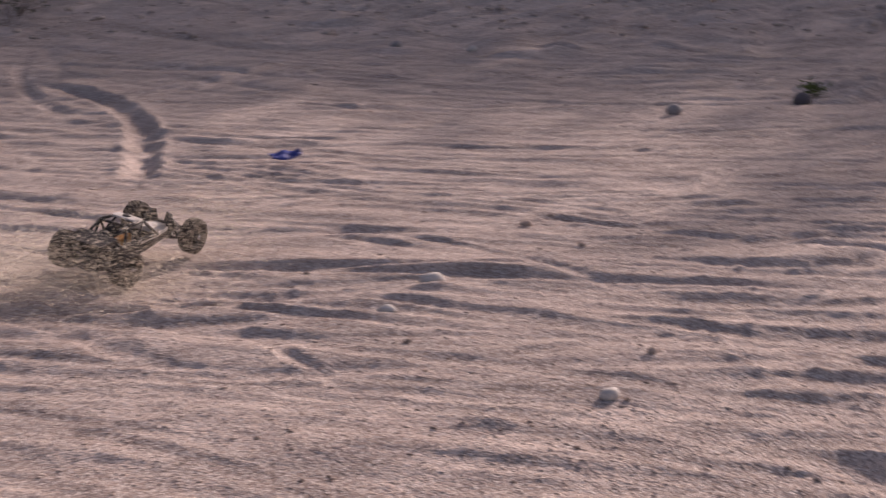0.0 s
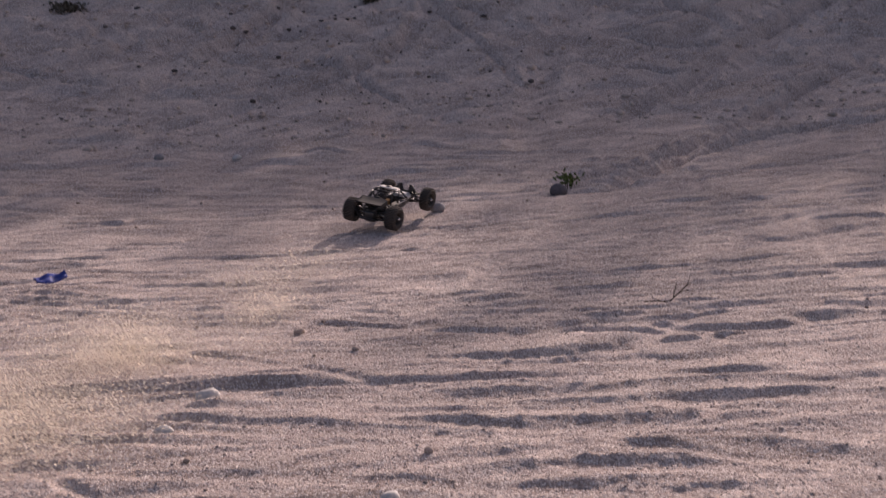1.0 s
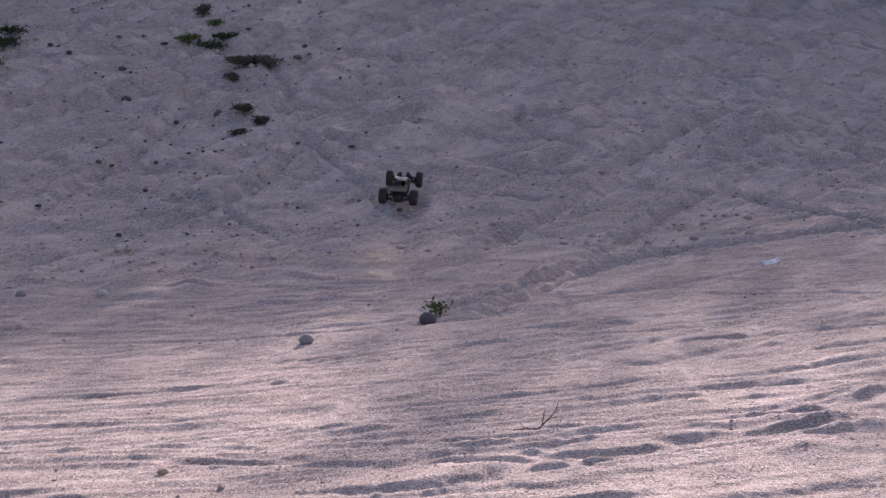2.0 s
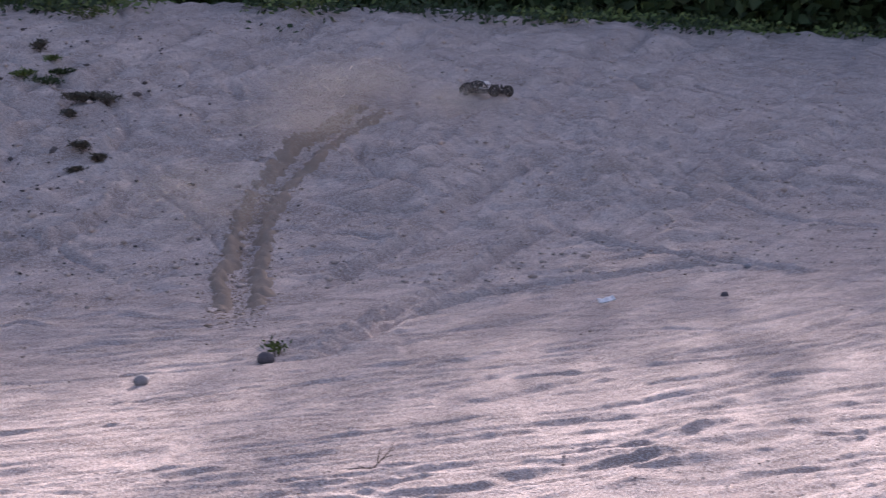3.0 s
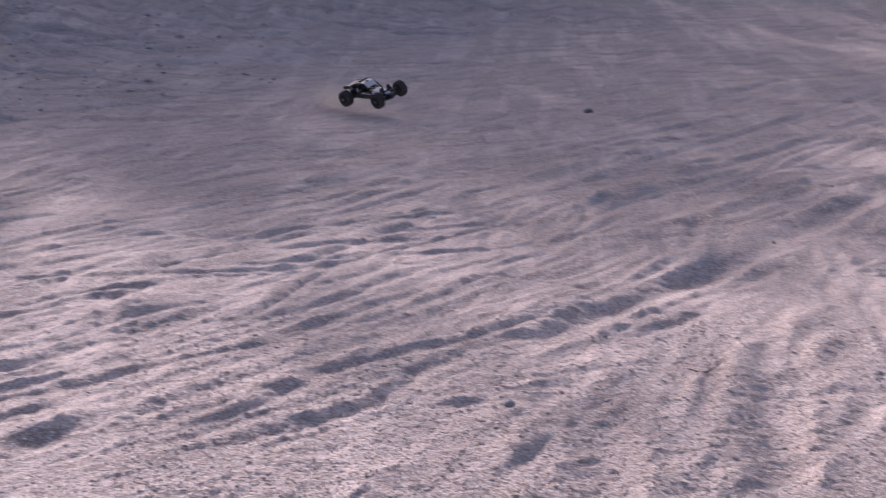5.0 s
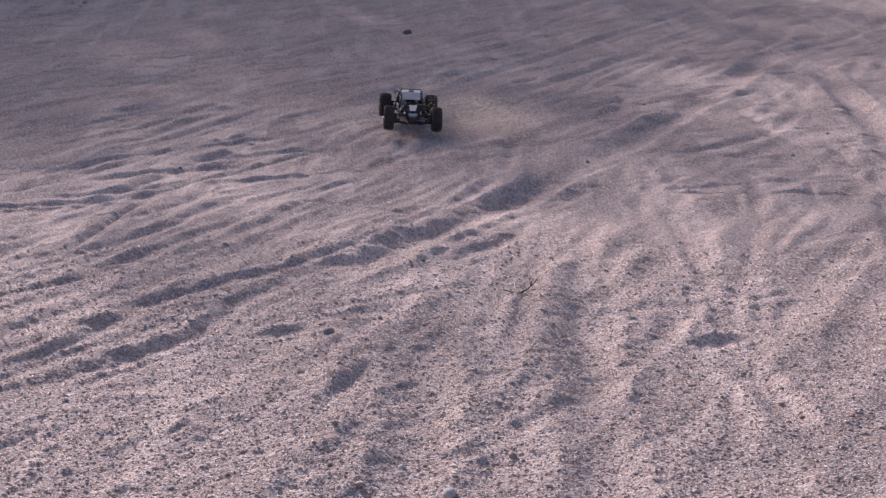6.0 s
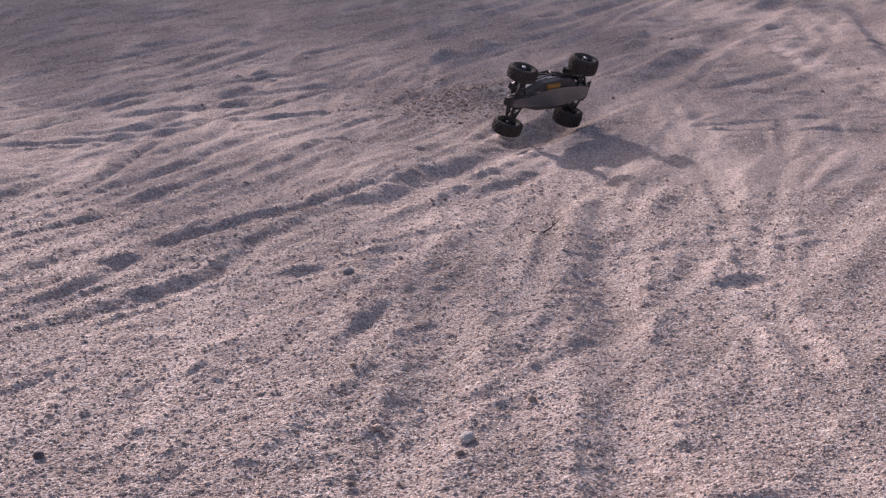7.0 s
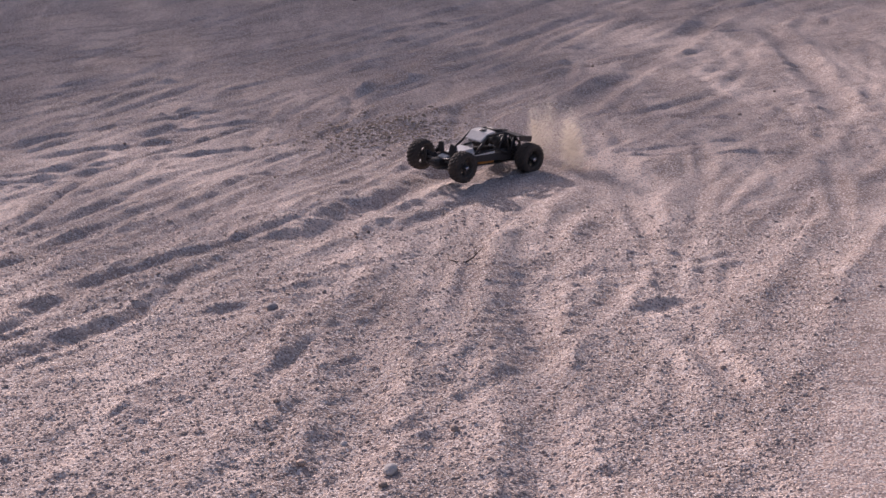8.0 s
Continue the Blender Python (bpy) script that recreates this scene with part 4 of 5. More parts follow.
shrub("seedling", 2.44, 9.85, 0.16, 0.11, LEAF, "fresh green seedling beside a dark stone", "plant", 3, 70, 0.045)
SCRUB_PATCH = ((1.84, 19.55, 0.30, 0.26, SCRUB), (1.92, 18.76, 0.24, 0.12, LEAF), (1.77, 18.11, 0.50, 0.16, LEAF_DARK), (2.03, 17.52, 0.42, 0.18, SCRUB), (2.21, 17.66, 0.25, 0.14, SCRUB), (2.43, 17.52, 0.42, 0.24, SCRUB), (1.92, 17.21, 0.25, 0.12, SCRUB), (1.89, 16.12, 0.26, 0.16, SCRUB), (2.06, 16.01, 0.24, 0.09, SCRUB), (1.78, 15.77, 0.22, 0.10, SCRUB), (2.62, 20.60, 0.60, 0.24, LEAF), (1.55, 18.45, 0.40, 0.14, LEAF), (1.98, 18.30, 0.34, 0.10, LEAF_DARK))
SCRUB_BAND = ((-0.76, 18.46, 0.70, 0.24, LEAF_DARK), (-0.95, 17.92, 0.70, 0.26, LEAF), (-1.20, 17.43, 0.60, 0.24, LEAF_DARK), (-1.24, 16.96, 0.60, 0.22, LEAF_DARK), (-1.37, 16.50, 0.50, 0.20, SCRUB), (-1.50, 16.00, 0.45, 0.18, SCRUB), (-1.35, 17.93, 0.65, 0.26, LEAF_DARK), (-1.17, 18.47, 0.75, 0.28, LEAF), (-1.32, 17.20, 0.40, 0.20, LEAF), (-0.60, 18.80, 0.60, 0.22, LEAF_DARK))
SCRUB_FOOT = ((-3.90, 12.8, 1.3, 0.45, LEAF_DARK), (-4.60, 13.6, 1.5, 0.60, LEAF_DARK), (-4.60, 12.6, 0.9, 0.35, SCRUB), (-5.40, 14.4, 1.6, 0.70, LEAF_DARK), (-4.30, 13.0, 1.0, 0.40, LEAF_DARK), (-5.00, 13.2, 1.2, 0.50, SCRUB))
for n, (x, y, w, h, mat) in enumerate(SCRUB_PATCH + SCRUB_BAND + SCRUB_FOOT):
    shrub("shrub", x, y, w * 0.75, h * 0.62, mat, "low dark scrub on the shaded sand bank" if mat is not LEAF else "low green shrub on the shaded bank", "shrub", 20 + n, 300, 0.045)


# ---- the brow: grass, bushes and the wood behind it ----
def on_brow(turn, beyond):
    far = float(np.interp(turn, TURNS, BROW)) + beyond
    return far * math.sin(radians(turn)), far * math.cos(radians(turn))


def brow_growth():
    """Tufts and creepers that hang over the brow, in uneven patches."""
    rnd = random.Random(77)
    for k, (mat, name, label) in enumerate(((LEAF, "brow_grass", "patchy green grass and weeds along the brow of the bank"), (LEAF_DARK, "brow_weeds", "dark weeds along the brow of the bank"))):
        bm = bmesh.new()
        for _ in range(420):
            turn = rnd.uniform(-30, 62)
            if noise.noise(Vector((turn * 0.35, k * 9.0, 0.5))) < -0.05:
                continue
            x, y = on_brow(turn, rnd.gauss(1.2, 0.6))
            leafage(bm, rnd, (x, y, height(x, y) + 0.04), (0.28, 0.28, 0.06), 26, 0.13)
        ob = part(name, bm, mat, smooth=False)
        tagged(ob, label, "grass", kind="stuff")


brow_growth()


def tree(seed, tall):
    """A tapered trunk with limbs and a ragged crown of leaf clumps."""
    rnd = random.Random(seed)
    top = new("tree")
    tagged(top, "dark leafy tree standing behind the brow of the pit", "tree", "wood behind the pit")
    bm = bmesh.new()
    rod(bm, (0, 0, -0.5), (0, 0, tall * 0.55), tall * 0.022, tall * 0.014, 8)
    rod(bm, (0, 0, tall * 0.55), (0.05 * tall, 0, tall * 0.92), tall * 0.014, tall * 0.004, 7)
    tips = []
    for i in range(14):
        z = tall * rnd.uniform(0.12, 0.9)
        a = rnd.uniform(0, 6.3)
        reach = tall * 0.27 * (1.1 - 0.6 * z / tall) * rnd.uniform(0.6, 1.1)
        tip = Vector((math.cos(a) * reach, math.sin(a) * reach, z + tall * rnd.uniform(0.0, 0.1)))
        rod(bm, (0, 0, z), tip, tall * 0.008, tall * 0.002, 5)
        tips.append(tip)
        tips.append(tip * 0.6 + Vector((0, 0, z * 0.42)))
    part("trunk", bm, BARK, top)
    bm = bmesh.new()
    for tip in tips:
        leafage(bm, rnd, tip, (tall * 0.085, tall * 0.085, tall * 0.075), 22, 0.06 * tall)
    part("crown", bm, LEAF_DARK, top, smooth=False)
    return top


# How high the growth behind the brow stands, by degrees right of +y.
# The unseen left end is raised to keep sky light off the bank.
THICKET_TURNS = (-36, -6, 8, 14, 19, 22, 24, 26.5, 29, 32, 35, 38, 42, 46, 52, 62, 84)
THICKET_HIGH = (4.5, 4.0, 1.95, 2.1, 2.1, 2.35, 2.6, 3.25, 3.3, 3.5, 4.55, 5.5, 5.95, 6.0, 5.6, 4.7, 3.2)


def wood():
    rnd = random.Random(5)
    kinds = [tree(100 + i, 4.0) for i in range(4)]
    spots = []
    for turn in np.arange(-34, 84, 1.7):
        for row in range(2):
            x, y = on_brow(turn + rnd.uniform(-0.7, 0.7), rnd.uniform(2.6, 4.0) + row * 4.5)
            tall = float(np.interp(turn, THICKET_TURNS, THICKET_HIGH)) * 1.05
            spots.append((x, y, tall * rnd.uniform(0.8, 1.1) + row * 0.4))
    for n, (x, y, tall) in enumerate(spots):
        k = tall / 4.0
        ob = kinds[n] if n < 4 else copy_thing(kinds[n % 4], Matrix())
        ob.matrix_basis = pose(x, y, height(x, y), 0, 0, rnd.uniform(0, 360)) @ Matrix.Scale(k, 4)


wood()


def hedge():
    """The thicket under the trees, a dense band of leaves behind the brow."""
    rs = np.random.RandomState(21)
    n = 95000
    turn = rs.uniform(-36, 84, n)
    far = np.interp(turn, TURNS, BROW) + 2.2 + rs.uniform(0, 3.4, n)
    x, y = far * np.sin(np.radians(turn)), far * np.cos(np.radians(turn))
    top = np.interp(turn, THICKET_TURNS, THICKET_HIGH) * (0.9 + 0.16 * grain(turn * 0.7, turn * 0.0 + 0.5, 3))
    z = bowl(x, y)[0] + top * np.where(rs.uniform(0, 1, n) < 0.12, 0.6 + 0.9 * rs.uniform(0, 1, n) ** 1.4, 0.62 * rs.uniform(0, 1, n) ** 1.4)
    # towards the low sun the upper growth is thin
    keep = (z - bowl(x, y)[0] < 0.34 * top) | (turn < 30) | (rs.uniform(0, 1, n) < 0.62)
    x, y, z = x[keep], y[keep], z[keep]
    n = len(x)
    d = rs.normal(0, 1, (n, 3))
    d /= np.linalg.norm(d, axis=1, keepdims=True)
    w = np.cross(d, rs.normal(0, 1, (n, 3)))
    w *= 0.12 / np.linalg.norm(w, axis=1, keepdims=True)
    p = np.stack([x, y, z], -1)
    v = np.stack([p, p + d * 0.17 + w, p + d * 0.36, p + d * 0.17 - w], 1)
    k = (np.arange(n) * 4)[:, None]
    me = bpy.data.meshes.new("thicket")
    me.from_pydata(v.reshape(-1, 3).tolist(), [], np.concatenate([k + [0, 1, 2], k + [0, 2, 3]]).tolist())
    me.materials.append(LEAF_DARK)
    tagged(new("thicket", me), "dense dark green thicket behind the brow of the pit", "thicket", kind="stuff")


hedge()


# ---- loose gravel ----
ICO = bmesh.new()
bmesh.ops.create_icosphere(ICO, subdivisions=1, radius=0.5)
LUMP_V = np.array([v.co[:] for v in ICO.verts])
ICO.verts.ensure_lookup_table()
LUMP_F = np.array([[v.index for v in f.verts] for f in ICO.faces])
ICO.free()


# A simpler lump, for the smallest grains.
OCT_V = np.array([(1, 0, 0), (-1, 0, 0), (0, 1, 0), (0, -1, 0), (0, 0, 1), (0, 0, -1)]) * 0.55
OCT_F = np.array([(0, 2, 4), (2, 1, 4), (1, 3, 4), (3, 0, 4), (2, 0, 5), (1, 2, 5), (3, 1, 5), (0, 3, 5)])


def scatter(name, x, y, size, mat, label, category, rs, sink=0.15, z=None, flat=0.7, shape=None):
    """Many small lumps on the ground as one mesh."""
    base_v, base_f = shape or (LUMP_V, LUMP_F)
    n = len(x)
    z = land(x, y) if z is None else z
    squash = size[:, None] * np.stack([rs.uniform(0.8, 1.3, n), rs.uniform(0.7, 1.1, n), rs.uniform(flat * 0.7, flat * 1.2, n)], -1)
    v = base_v[None] * (1 + rs.uniform(-0.25, 0.25, (n, len(base_v), 1))) * squash[:, None]
    a = rs.uniform(0, 6.283, n)
    c, s = np.cos(a)[:, None], np.sin(a)[:, None]
    v = np.stack([v[..., 0] * c - v[..., 1] * s + x[:, None], v[..., 0] * s + v[..., 1] * c + y[:, None], v[..., 2] + (z + size * (0.3 - sink))[:, None]], -1)
    f = base_f[None] + (np.arange(n) * len(base_v))[:, None, None]
    me = bpy.data.meshes.new(name)
    me.vertices.add(v.size // 3)
    me.vertices.foreach_set("co", v.ravel())
    me.loops.add(f.size)
    me.loops.foreach_set("vertex_index", f.ravel().astype(np.int32))
    me.polygons.add(f.size // 3)
    me.polygons.foreach_set("loop_start", (np.arange(f.size // 3) * 3).astype(np.int32))
    me.update(calc_edges=True)
    me.materials.append(mat)
    ob = new(name, me)
    return tagged(ob, label, category, kind="stuff")


def polar(rs, n, lo, hi, power, t0=-20, t1=84):
    turn = np.radians(rs.uniform(t0, t1, n))
    far = lo * (hi / lo) ** (rs.uniform(0, 1, n) ** power)
    return far * np.sin(turn), far * np.cos(turn), far


# Sand that the buggy digs up: when it starts to come up, when it lies, and what.
FRESH = []


def gravel():
    rs = np.random.RandomState(11)
    for count, lo, hi, power, t0, t1 in ((44000, 2.6, 6.6, 1.15, 40, 79), (15000, 3.4, 8.0, 1.1, -19, 40)):
        x, y, far = polar(rs, count, lo, hi, power, t0, t1)
        size = rs.lognormal(math.log(0.0078), 0.34, len(x)).clip(0.004, 0.022)
        scatter("gravel", x, y, size, PEBBLE, "fine mixed gravel strewn over the sand", "gravel", rs, sink=0.24, flat=0.52, shape=(OCT_V, OCT_F))
    x, y, far = polar(rs, 1700, 2.8, 20.0, 1.0)
    keep = grain(x * 0.9, y * 0.9, 4) > -0.1
    x, y, far = x[keep], y[keep], far[keep]
    size = rs.lognormal(math.log(0.0125), 0.4, len(x)).clip(0.007, 0.035)
    scatter("sand_clods", x, y, size, CLOD, "crumbly lumps of damp sand on the ground", "clods", rs)
    # stones and clods on the bank
    turn, u = np.radians(rs.uniform(-22, 45, 5000)), rs.uniform(-0.1, 0.98, 5000)
    foot, brow = np.interp(np.degrees(turn), TURNS, FOOT), np.interp(np.degrees(turn), TURNS, BROW)
    far = foot + u * (brow - foot)
    x, y = far * np.sin(turn), far * np.cos(turn)
    size = rs.lognormal(math.log(0.028), 0.5, len(x)).clip(0.012, 0.10)
    scatter("bank_stones", x, y, size, PEBBLE, "stones scattered over the shaded bank", "stones", rs, shape=(OCT_V, OCT_F))
    n = 220
    turn, far = np.radians(rs.normal(5.5, 4.0, n)), rs.uniform(13.2, 20.5, n)
    size = rs.lognormal(math.log(0.034), 0.5, n).clip(0.015, 0.12)
    scatter("earth_clods", far * np.sin(turn), far * np.cos(turn), size, EARTH, "dark clods of earth fallen down the bank", "clods", rs)
    # sand dug up where the buggy rolled over
    n = 3400
    x, y = rs.normal(7.0, 0.32, n), rs.normal(4.12, 0.26, n)
    FRESH.append((5.8, 6.1, scatter("dug_sand", x, y, rs.lognormal(math.log(0.009), 0.5, n).clip(0.005, 0.035), DUG_SAND, "freshly dug crumbly sand beside the buggy", "clods", rs, sink=0.32, flat=0.55, shape=(OCT_V, OCT_F))))
    # sand churned up on the way over the bank, stretch by stretch
    line = rounded(CLIMB, 40)
    for first, last, t0 in ((0.0, 3.0, 1.9), (3.0, 5.0, 2.3), (5.0, 6.4, 2.8), (6.4, 8.6, 3.3), (8.6, 10.6, 3.6)):
        way = line[max(int(first * 40) - 12, 0):int(last * 40) + 13]
        FRESH.append((t0, t0 + 0.4, churned_strip(way)))
        n = int(420 * (last - first))
        at = way[rs.randint(0, len(way), n)] + rs.normal(0, 0.14, (n, 2))
        size = rs.lognormal(math.log(0.022), 0.5, n).clip(0.01, 0.06)
        FRESH.append((t0, t0 + 0.4, scatter("loose_clods", at[:, 0], at[:, 1], size, DAMP_CLOD, "brown clods thrown out beside a wheel track", "clods", rs, sink=0.3, flat=0.5, shape=(OCT_V, OCT_F))))


def churned_strip(way):
    """Two bands of damp sand that wheels have torn up, ragged at their edges."""
    side = np.gradient(way, axis=0)
    side = np.stack([-side[:, 1], side[:, 0]], -1) / np.linalg.norm(side, axis=1)[:, None]
    across = np.linspace(-0.34, 0.34, 25)
    x, y = way[:, 0, None] + side[:, 0, None] * across, way[:, 1, None] + side[:, 1, None] * across
    k = np.abs(np.abs(across)[None] - 0.155 + 0.05 * grain(x * 2.2, y * 2.2, 3) + 0.04 * grain(x * 9, y * 9, 4)) / 0.085
    ends = smoothstep(0, 25, np.arange(len(way)))[:, None] * smoothstep(0, 12, np.arange(len(way))[::-1])[:, None]
    z = land(x, y) - 0.09 * (1 - ends) + 0.045 * (1.0 - k ** 1.5) + 0.03 * grain(x * 13, y * 13, 5) + 0.02 * grain(x * 27, y * 27, 6)
    nx, ny = x.shape
    i, j = np.meshgrid(np.arange(nx - 1), np.arange(ny - 1), indexing="ij")
    a = (i * ny + j).ravel()
    me = bpy.data.meshes.new("churned_sand")
    me.from_pydata(np.stack([x, y, z], -1).reshape(-1, 3).tolist(), [], np.stack([a, a + ny, a + ny + 1, a + 1], -1).tolist())
    me.polygons.foreach_set("use_smooth", np.ones(len(me.polygons), bool))
    me.materials.append(DAMP_CLOD)
    return tagged(new("churned_sand", me), "brown sand churned up along a wheel track", "sand", kind="stuff")


gravel()

# ---- dust ----


def dust_cloud(name, spread, count, speck, seed, label):
    """Specks of dust, densest in the middle, in a few lobes."""
    rs = np.random.RandomState(seed)
    lobes = rs.normal(0, 0.55, (7, 3)) * spread
    which = rs.randint(0, 7, count)
    p = lobes[which] + rs.normal(0, 0.55, (count, 3)) * spread
    size = speck * rs.uniform(0.6, 1.5, count)
    v = p[:, None] + rs.normal(0, 0.62, (count, 3, 3)) * size[:, None, None]
    f = np.arange(count * 3).reshape(-1, 3)
    me = bpy.data.meshes.new(name)
    me.vertices.add(v.size // 3)
    me.vertices.foreach_set("co", v.ravel())
    me.loops.add(f.size)
    me.loops.foreach_set("vertex_index", f.ravel().astype(np.int32))
    me.polygons.add(f.size // 3)
    me.polygons.foreach_set("loop_start", (np.arange(f.size // 3) * 3).astype(np.int32))
    me.update(calc_edges=True)
    me.materials.append(DUST)
    return tagged(new(name, me), label, "dust", kind="stuff")


# Each cloud: spread x, y, z; specks; speck size; then when it leaves the ground, and where it is, time by time.
CLOUDS = (
    ((0.30, 0.22, 0.14), 5200, 0.0048, ((0.0, -1.48, 5.42, 0.10), (0.3, -1.25, 5.50, 0.12), (0.6, -1.00, 5.65, 0.13), (1.0, -0.95, 5.75, 0.02), (1.5, -0.75, 5.9, -0.2), (1.9, -0.7, 6.0, -1.2))),
    ((0.22, 0.20, 0.12), 4600, 0.0045, ((-1, 0, 0, 0), (0.15, -1.0, 5.75, 0.06), (0.4, -0.74, 5.92, 0.10), (0.6, -0.60, 6.02, 0.13), (1.0, -0.40, 6.3, 0.0), (1.4, -0.2, 6.5, -0.1), (1.8, -0.1, 6.6, -1.2))),
    ((0.13, 0.15, 0.09), 4600, 0.0045, ((-1, 0, 0, 0), (0.3, -0.62, 6.15, 0.05), (0.5, -0.26, 6.34, 0.08), (0.7, -0.10, 6.64, 0.09), (1.0, 0.05, 7.0, -0.13), (1.4, 0.2, 7.2, -0.35), (1.8, 0.3, 7.3, -1.2))),
    ((0.24, 0.24, 0.07), 1900, 0.0048, ((-1, 0, 0, 0), (0.7, -0.15, 6.9, 0.0), (0.9, 0.10, 7.3, -0.03), (1.1, 0.25, 7.5, -0.05), (1.5, 0.6, 8.4, -0.1), (1.9, 0.6, 8.5, -1.2))),
    ((0.42, 0.30, 0.05), 3000, 0.0055, ((-1, 0, 0, 0), (0.5, -0.9, 5.2, 0.03), (0.8, -0.75, 5.3, 0.08), (1.2, -0.5, 5.5, 0.06), (1.7, -0.3, 5.7, -0.2), (2.0, -0.3, 5.7, -1.2))),
    ((0.12, 0.10, 0.09), 2000, 0.0055, ((-1, 0, 0, 0), (1.3, 1.40, 9.85, 0.0), (1.5, 1.52, 10.3, 0.02), (1.7, 2.1, 11.0, 0.13), (2.1, 2.3, 11.5, 0.0), (2.5, 2.4, 11.7, -1.2))),
    ((0.14, 0.12, 0.09), 1700, 0.0055, ((-1, 0, 0, 0), (1.4, 1.95, 10.2, -0.04), (1.6, 2.2, 10.9, 0.02), (1.8, 2.4, 11.6, 0.16), (2.3, 2.7, 12.2, 0.1), (2.7, 2.7, 12.3, -1.2))),
    ((0.50, 0.40, 0.16), 3000, 0.0080, ((-1, 0, 0, 0), (2.2, 3.1, 13.7, 0.45), (2.5, 3.3, 14.4, 0.85), (2.9, 3.3, 14.6, 0.85), (3.8, 3.2, 14.6, 0.7), (5.0, 3.2, 14.6, -0.8))),
    ((0.60, 0.45, 0.18), 3600, 0.0085, ((-1, 0, 0, 0), (2.5, 3.9, 15.3, 1.0), (2.8, 4.3, 16.2, 1.65), (3.2, 4.4, 16.5, 1.75), (3.8, 4.5, 16.6, 1.6), (5.0, 4.5, 16.6, -0.5))),
    ((0.65, 0.40, 0.18), 3800, 0.0085, ((-1, 0, 0, 0), (2.7, 5.0, 16.5, 1.5), (2.95, 5.5, 17.2, 2.10), (3.4, 5.9, 17.6, 2.30), (4.0, 6.2, 17.7, 2.1), (5.2, 6.3, 17.7, 0.0))),
    ((0.60, 0.35, 0.16), 3600, 0.0080, ((-1, 0, 0, 0), (3.0, 6.8, 17.3, 1.7), (3.2, 7.2, 17.5, 2.15), (3.6, 7.7, 17.8, 2.30), (4.2, 8.0, 17.9, 2.1), (5.3, 8.0, 17.9, 0.0))),
    ((0.34, 0.25, 0.12), 2400, 0.0070, ((-1, 0, 0, 0), (3.3, 8.5, 17.2, 1.5), (3.5, 8.8, 17.3, 1.80), (3.8, 9.0, 17.0, 1.70), (4.3, 9.1, 16.6, 1.4), (5.2, 9.1, 16.5, -0.2))),
    ((0.30, 0.30, 0.10), 2000, 0.0065, ((-1, 0, 0, 0), (3.8, 9.6, 16.2, 0.9), (4.0, 9.8, 15.5, 1.0), (4.3, 10.0, 14.6, 0.7), (4.8, 10.0, 14.2, 0.4), (5.3, 10.0, 14.1, -1.0))),
    ((0.30, 0.16, 0.06), 2000, 0.0060, ((-1, 0, 0, 0), (4.2, 10.3, 12.9, 0.1), (4.4, 10.35, 12.3, 0.16), (4.6, 10.4, 11.9, 0.14), (5.0, 10.4, 11.5, 0.05), (5.4, 10.4, 11.3, -1.0))),
    ((0.24, 0.16, 0.07), 1700, 0.0060, ((-1, 0, 0, 0), (4.5, 10.5, 11.4, 0.05), (4.7, 10.5, 10.9, 0.15), (4.9, 10.62, 10.05, 0.13), (5.2, 10.6, 9.5, 0.08), (5.6, 10.4, 9.4, -1.0))),
    ((0.26, 0.24, 0.10), 3600, 0.0050, ((-1, 0, 0, 0), (5.9, 8.2, 4.7, 0.0), (6.15, 7.95, 4.1, 0.12), (6.3, 7.75, 3.75, 0.16), (6.6, 7.65, 3.55, 0.08), (7.0, 7.6, 3.5, -0.25), (7.3, 7.6, 3.5, -1.2))),
    ((0.16, 0.15, 0.07), 1500, 0.0045, ((-1, 0, 0, 0), (6.1, 7.2, 4.5, -0.1), (6.3, 6.85, 4.35, 0.05), (6.6, 6.6, 4.2, 0.05), (6.9, 6.5, 4.1, -0.2), (7.2, 6.5, 4.1, -1.2))),
    ((0.03, 0.03, 0.10), 1500, 0.0040, ((-1, 0, 0, 0), (7.7, 6.72, 3.15, -0.05), (7.9, 6.80, 3.10, 0.07), (8.0, 6.87, 3.07, 0.16))),
    ((0.04, 0.045, 0.10), 2000, 0.0040, ((-1, 0, 0, 0), (7.75, 6.60, 2.95, -0.05), (7.9, 6.68, 2.90, 0.06), (8.0, 6.76, 2.83, 0.13))),
)
DUST_CLOUDS = []
for n, (spread, count, speck, rows) in enumerate(CLOUDS):
    DUST_CLOUDS.append((dust_cloud("dust_cloud", np.array(spread) * 1.25, int(count * (14.0 if n < 5 else 9.0 if 6 < n < 15 else 6.0)), speck * (0.72 if n < 5 else 0.85), 50 + n, "pale dust thrown up by the buggy's wheels"), rows))

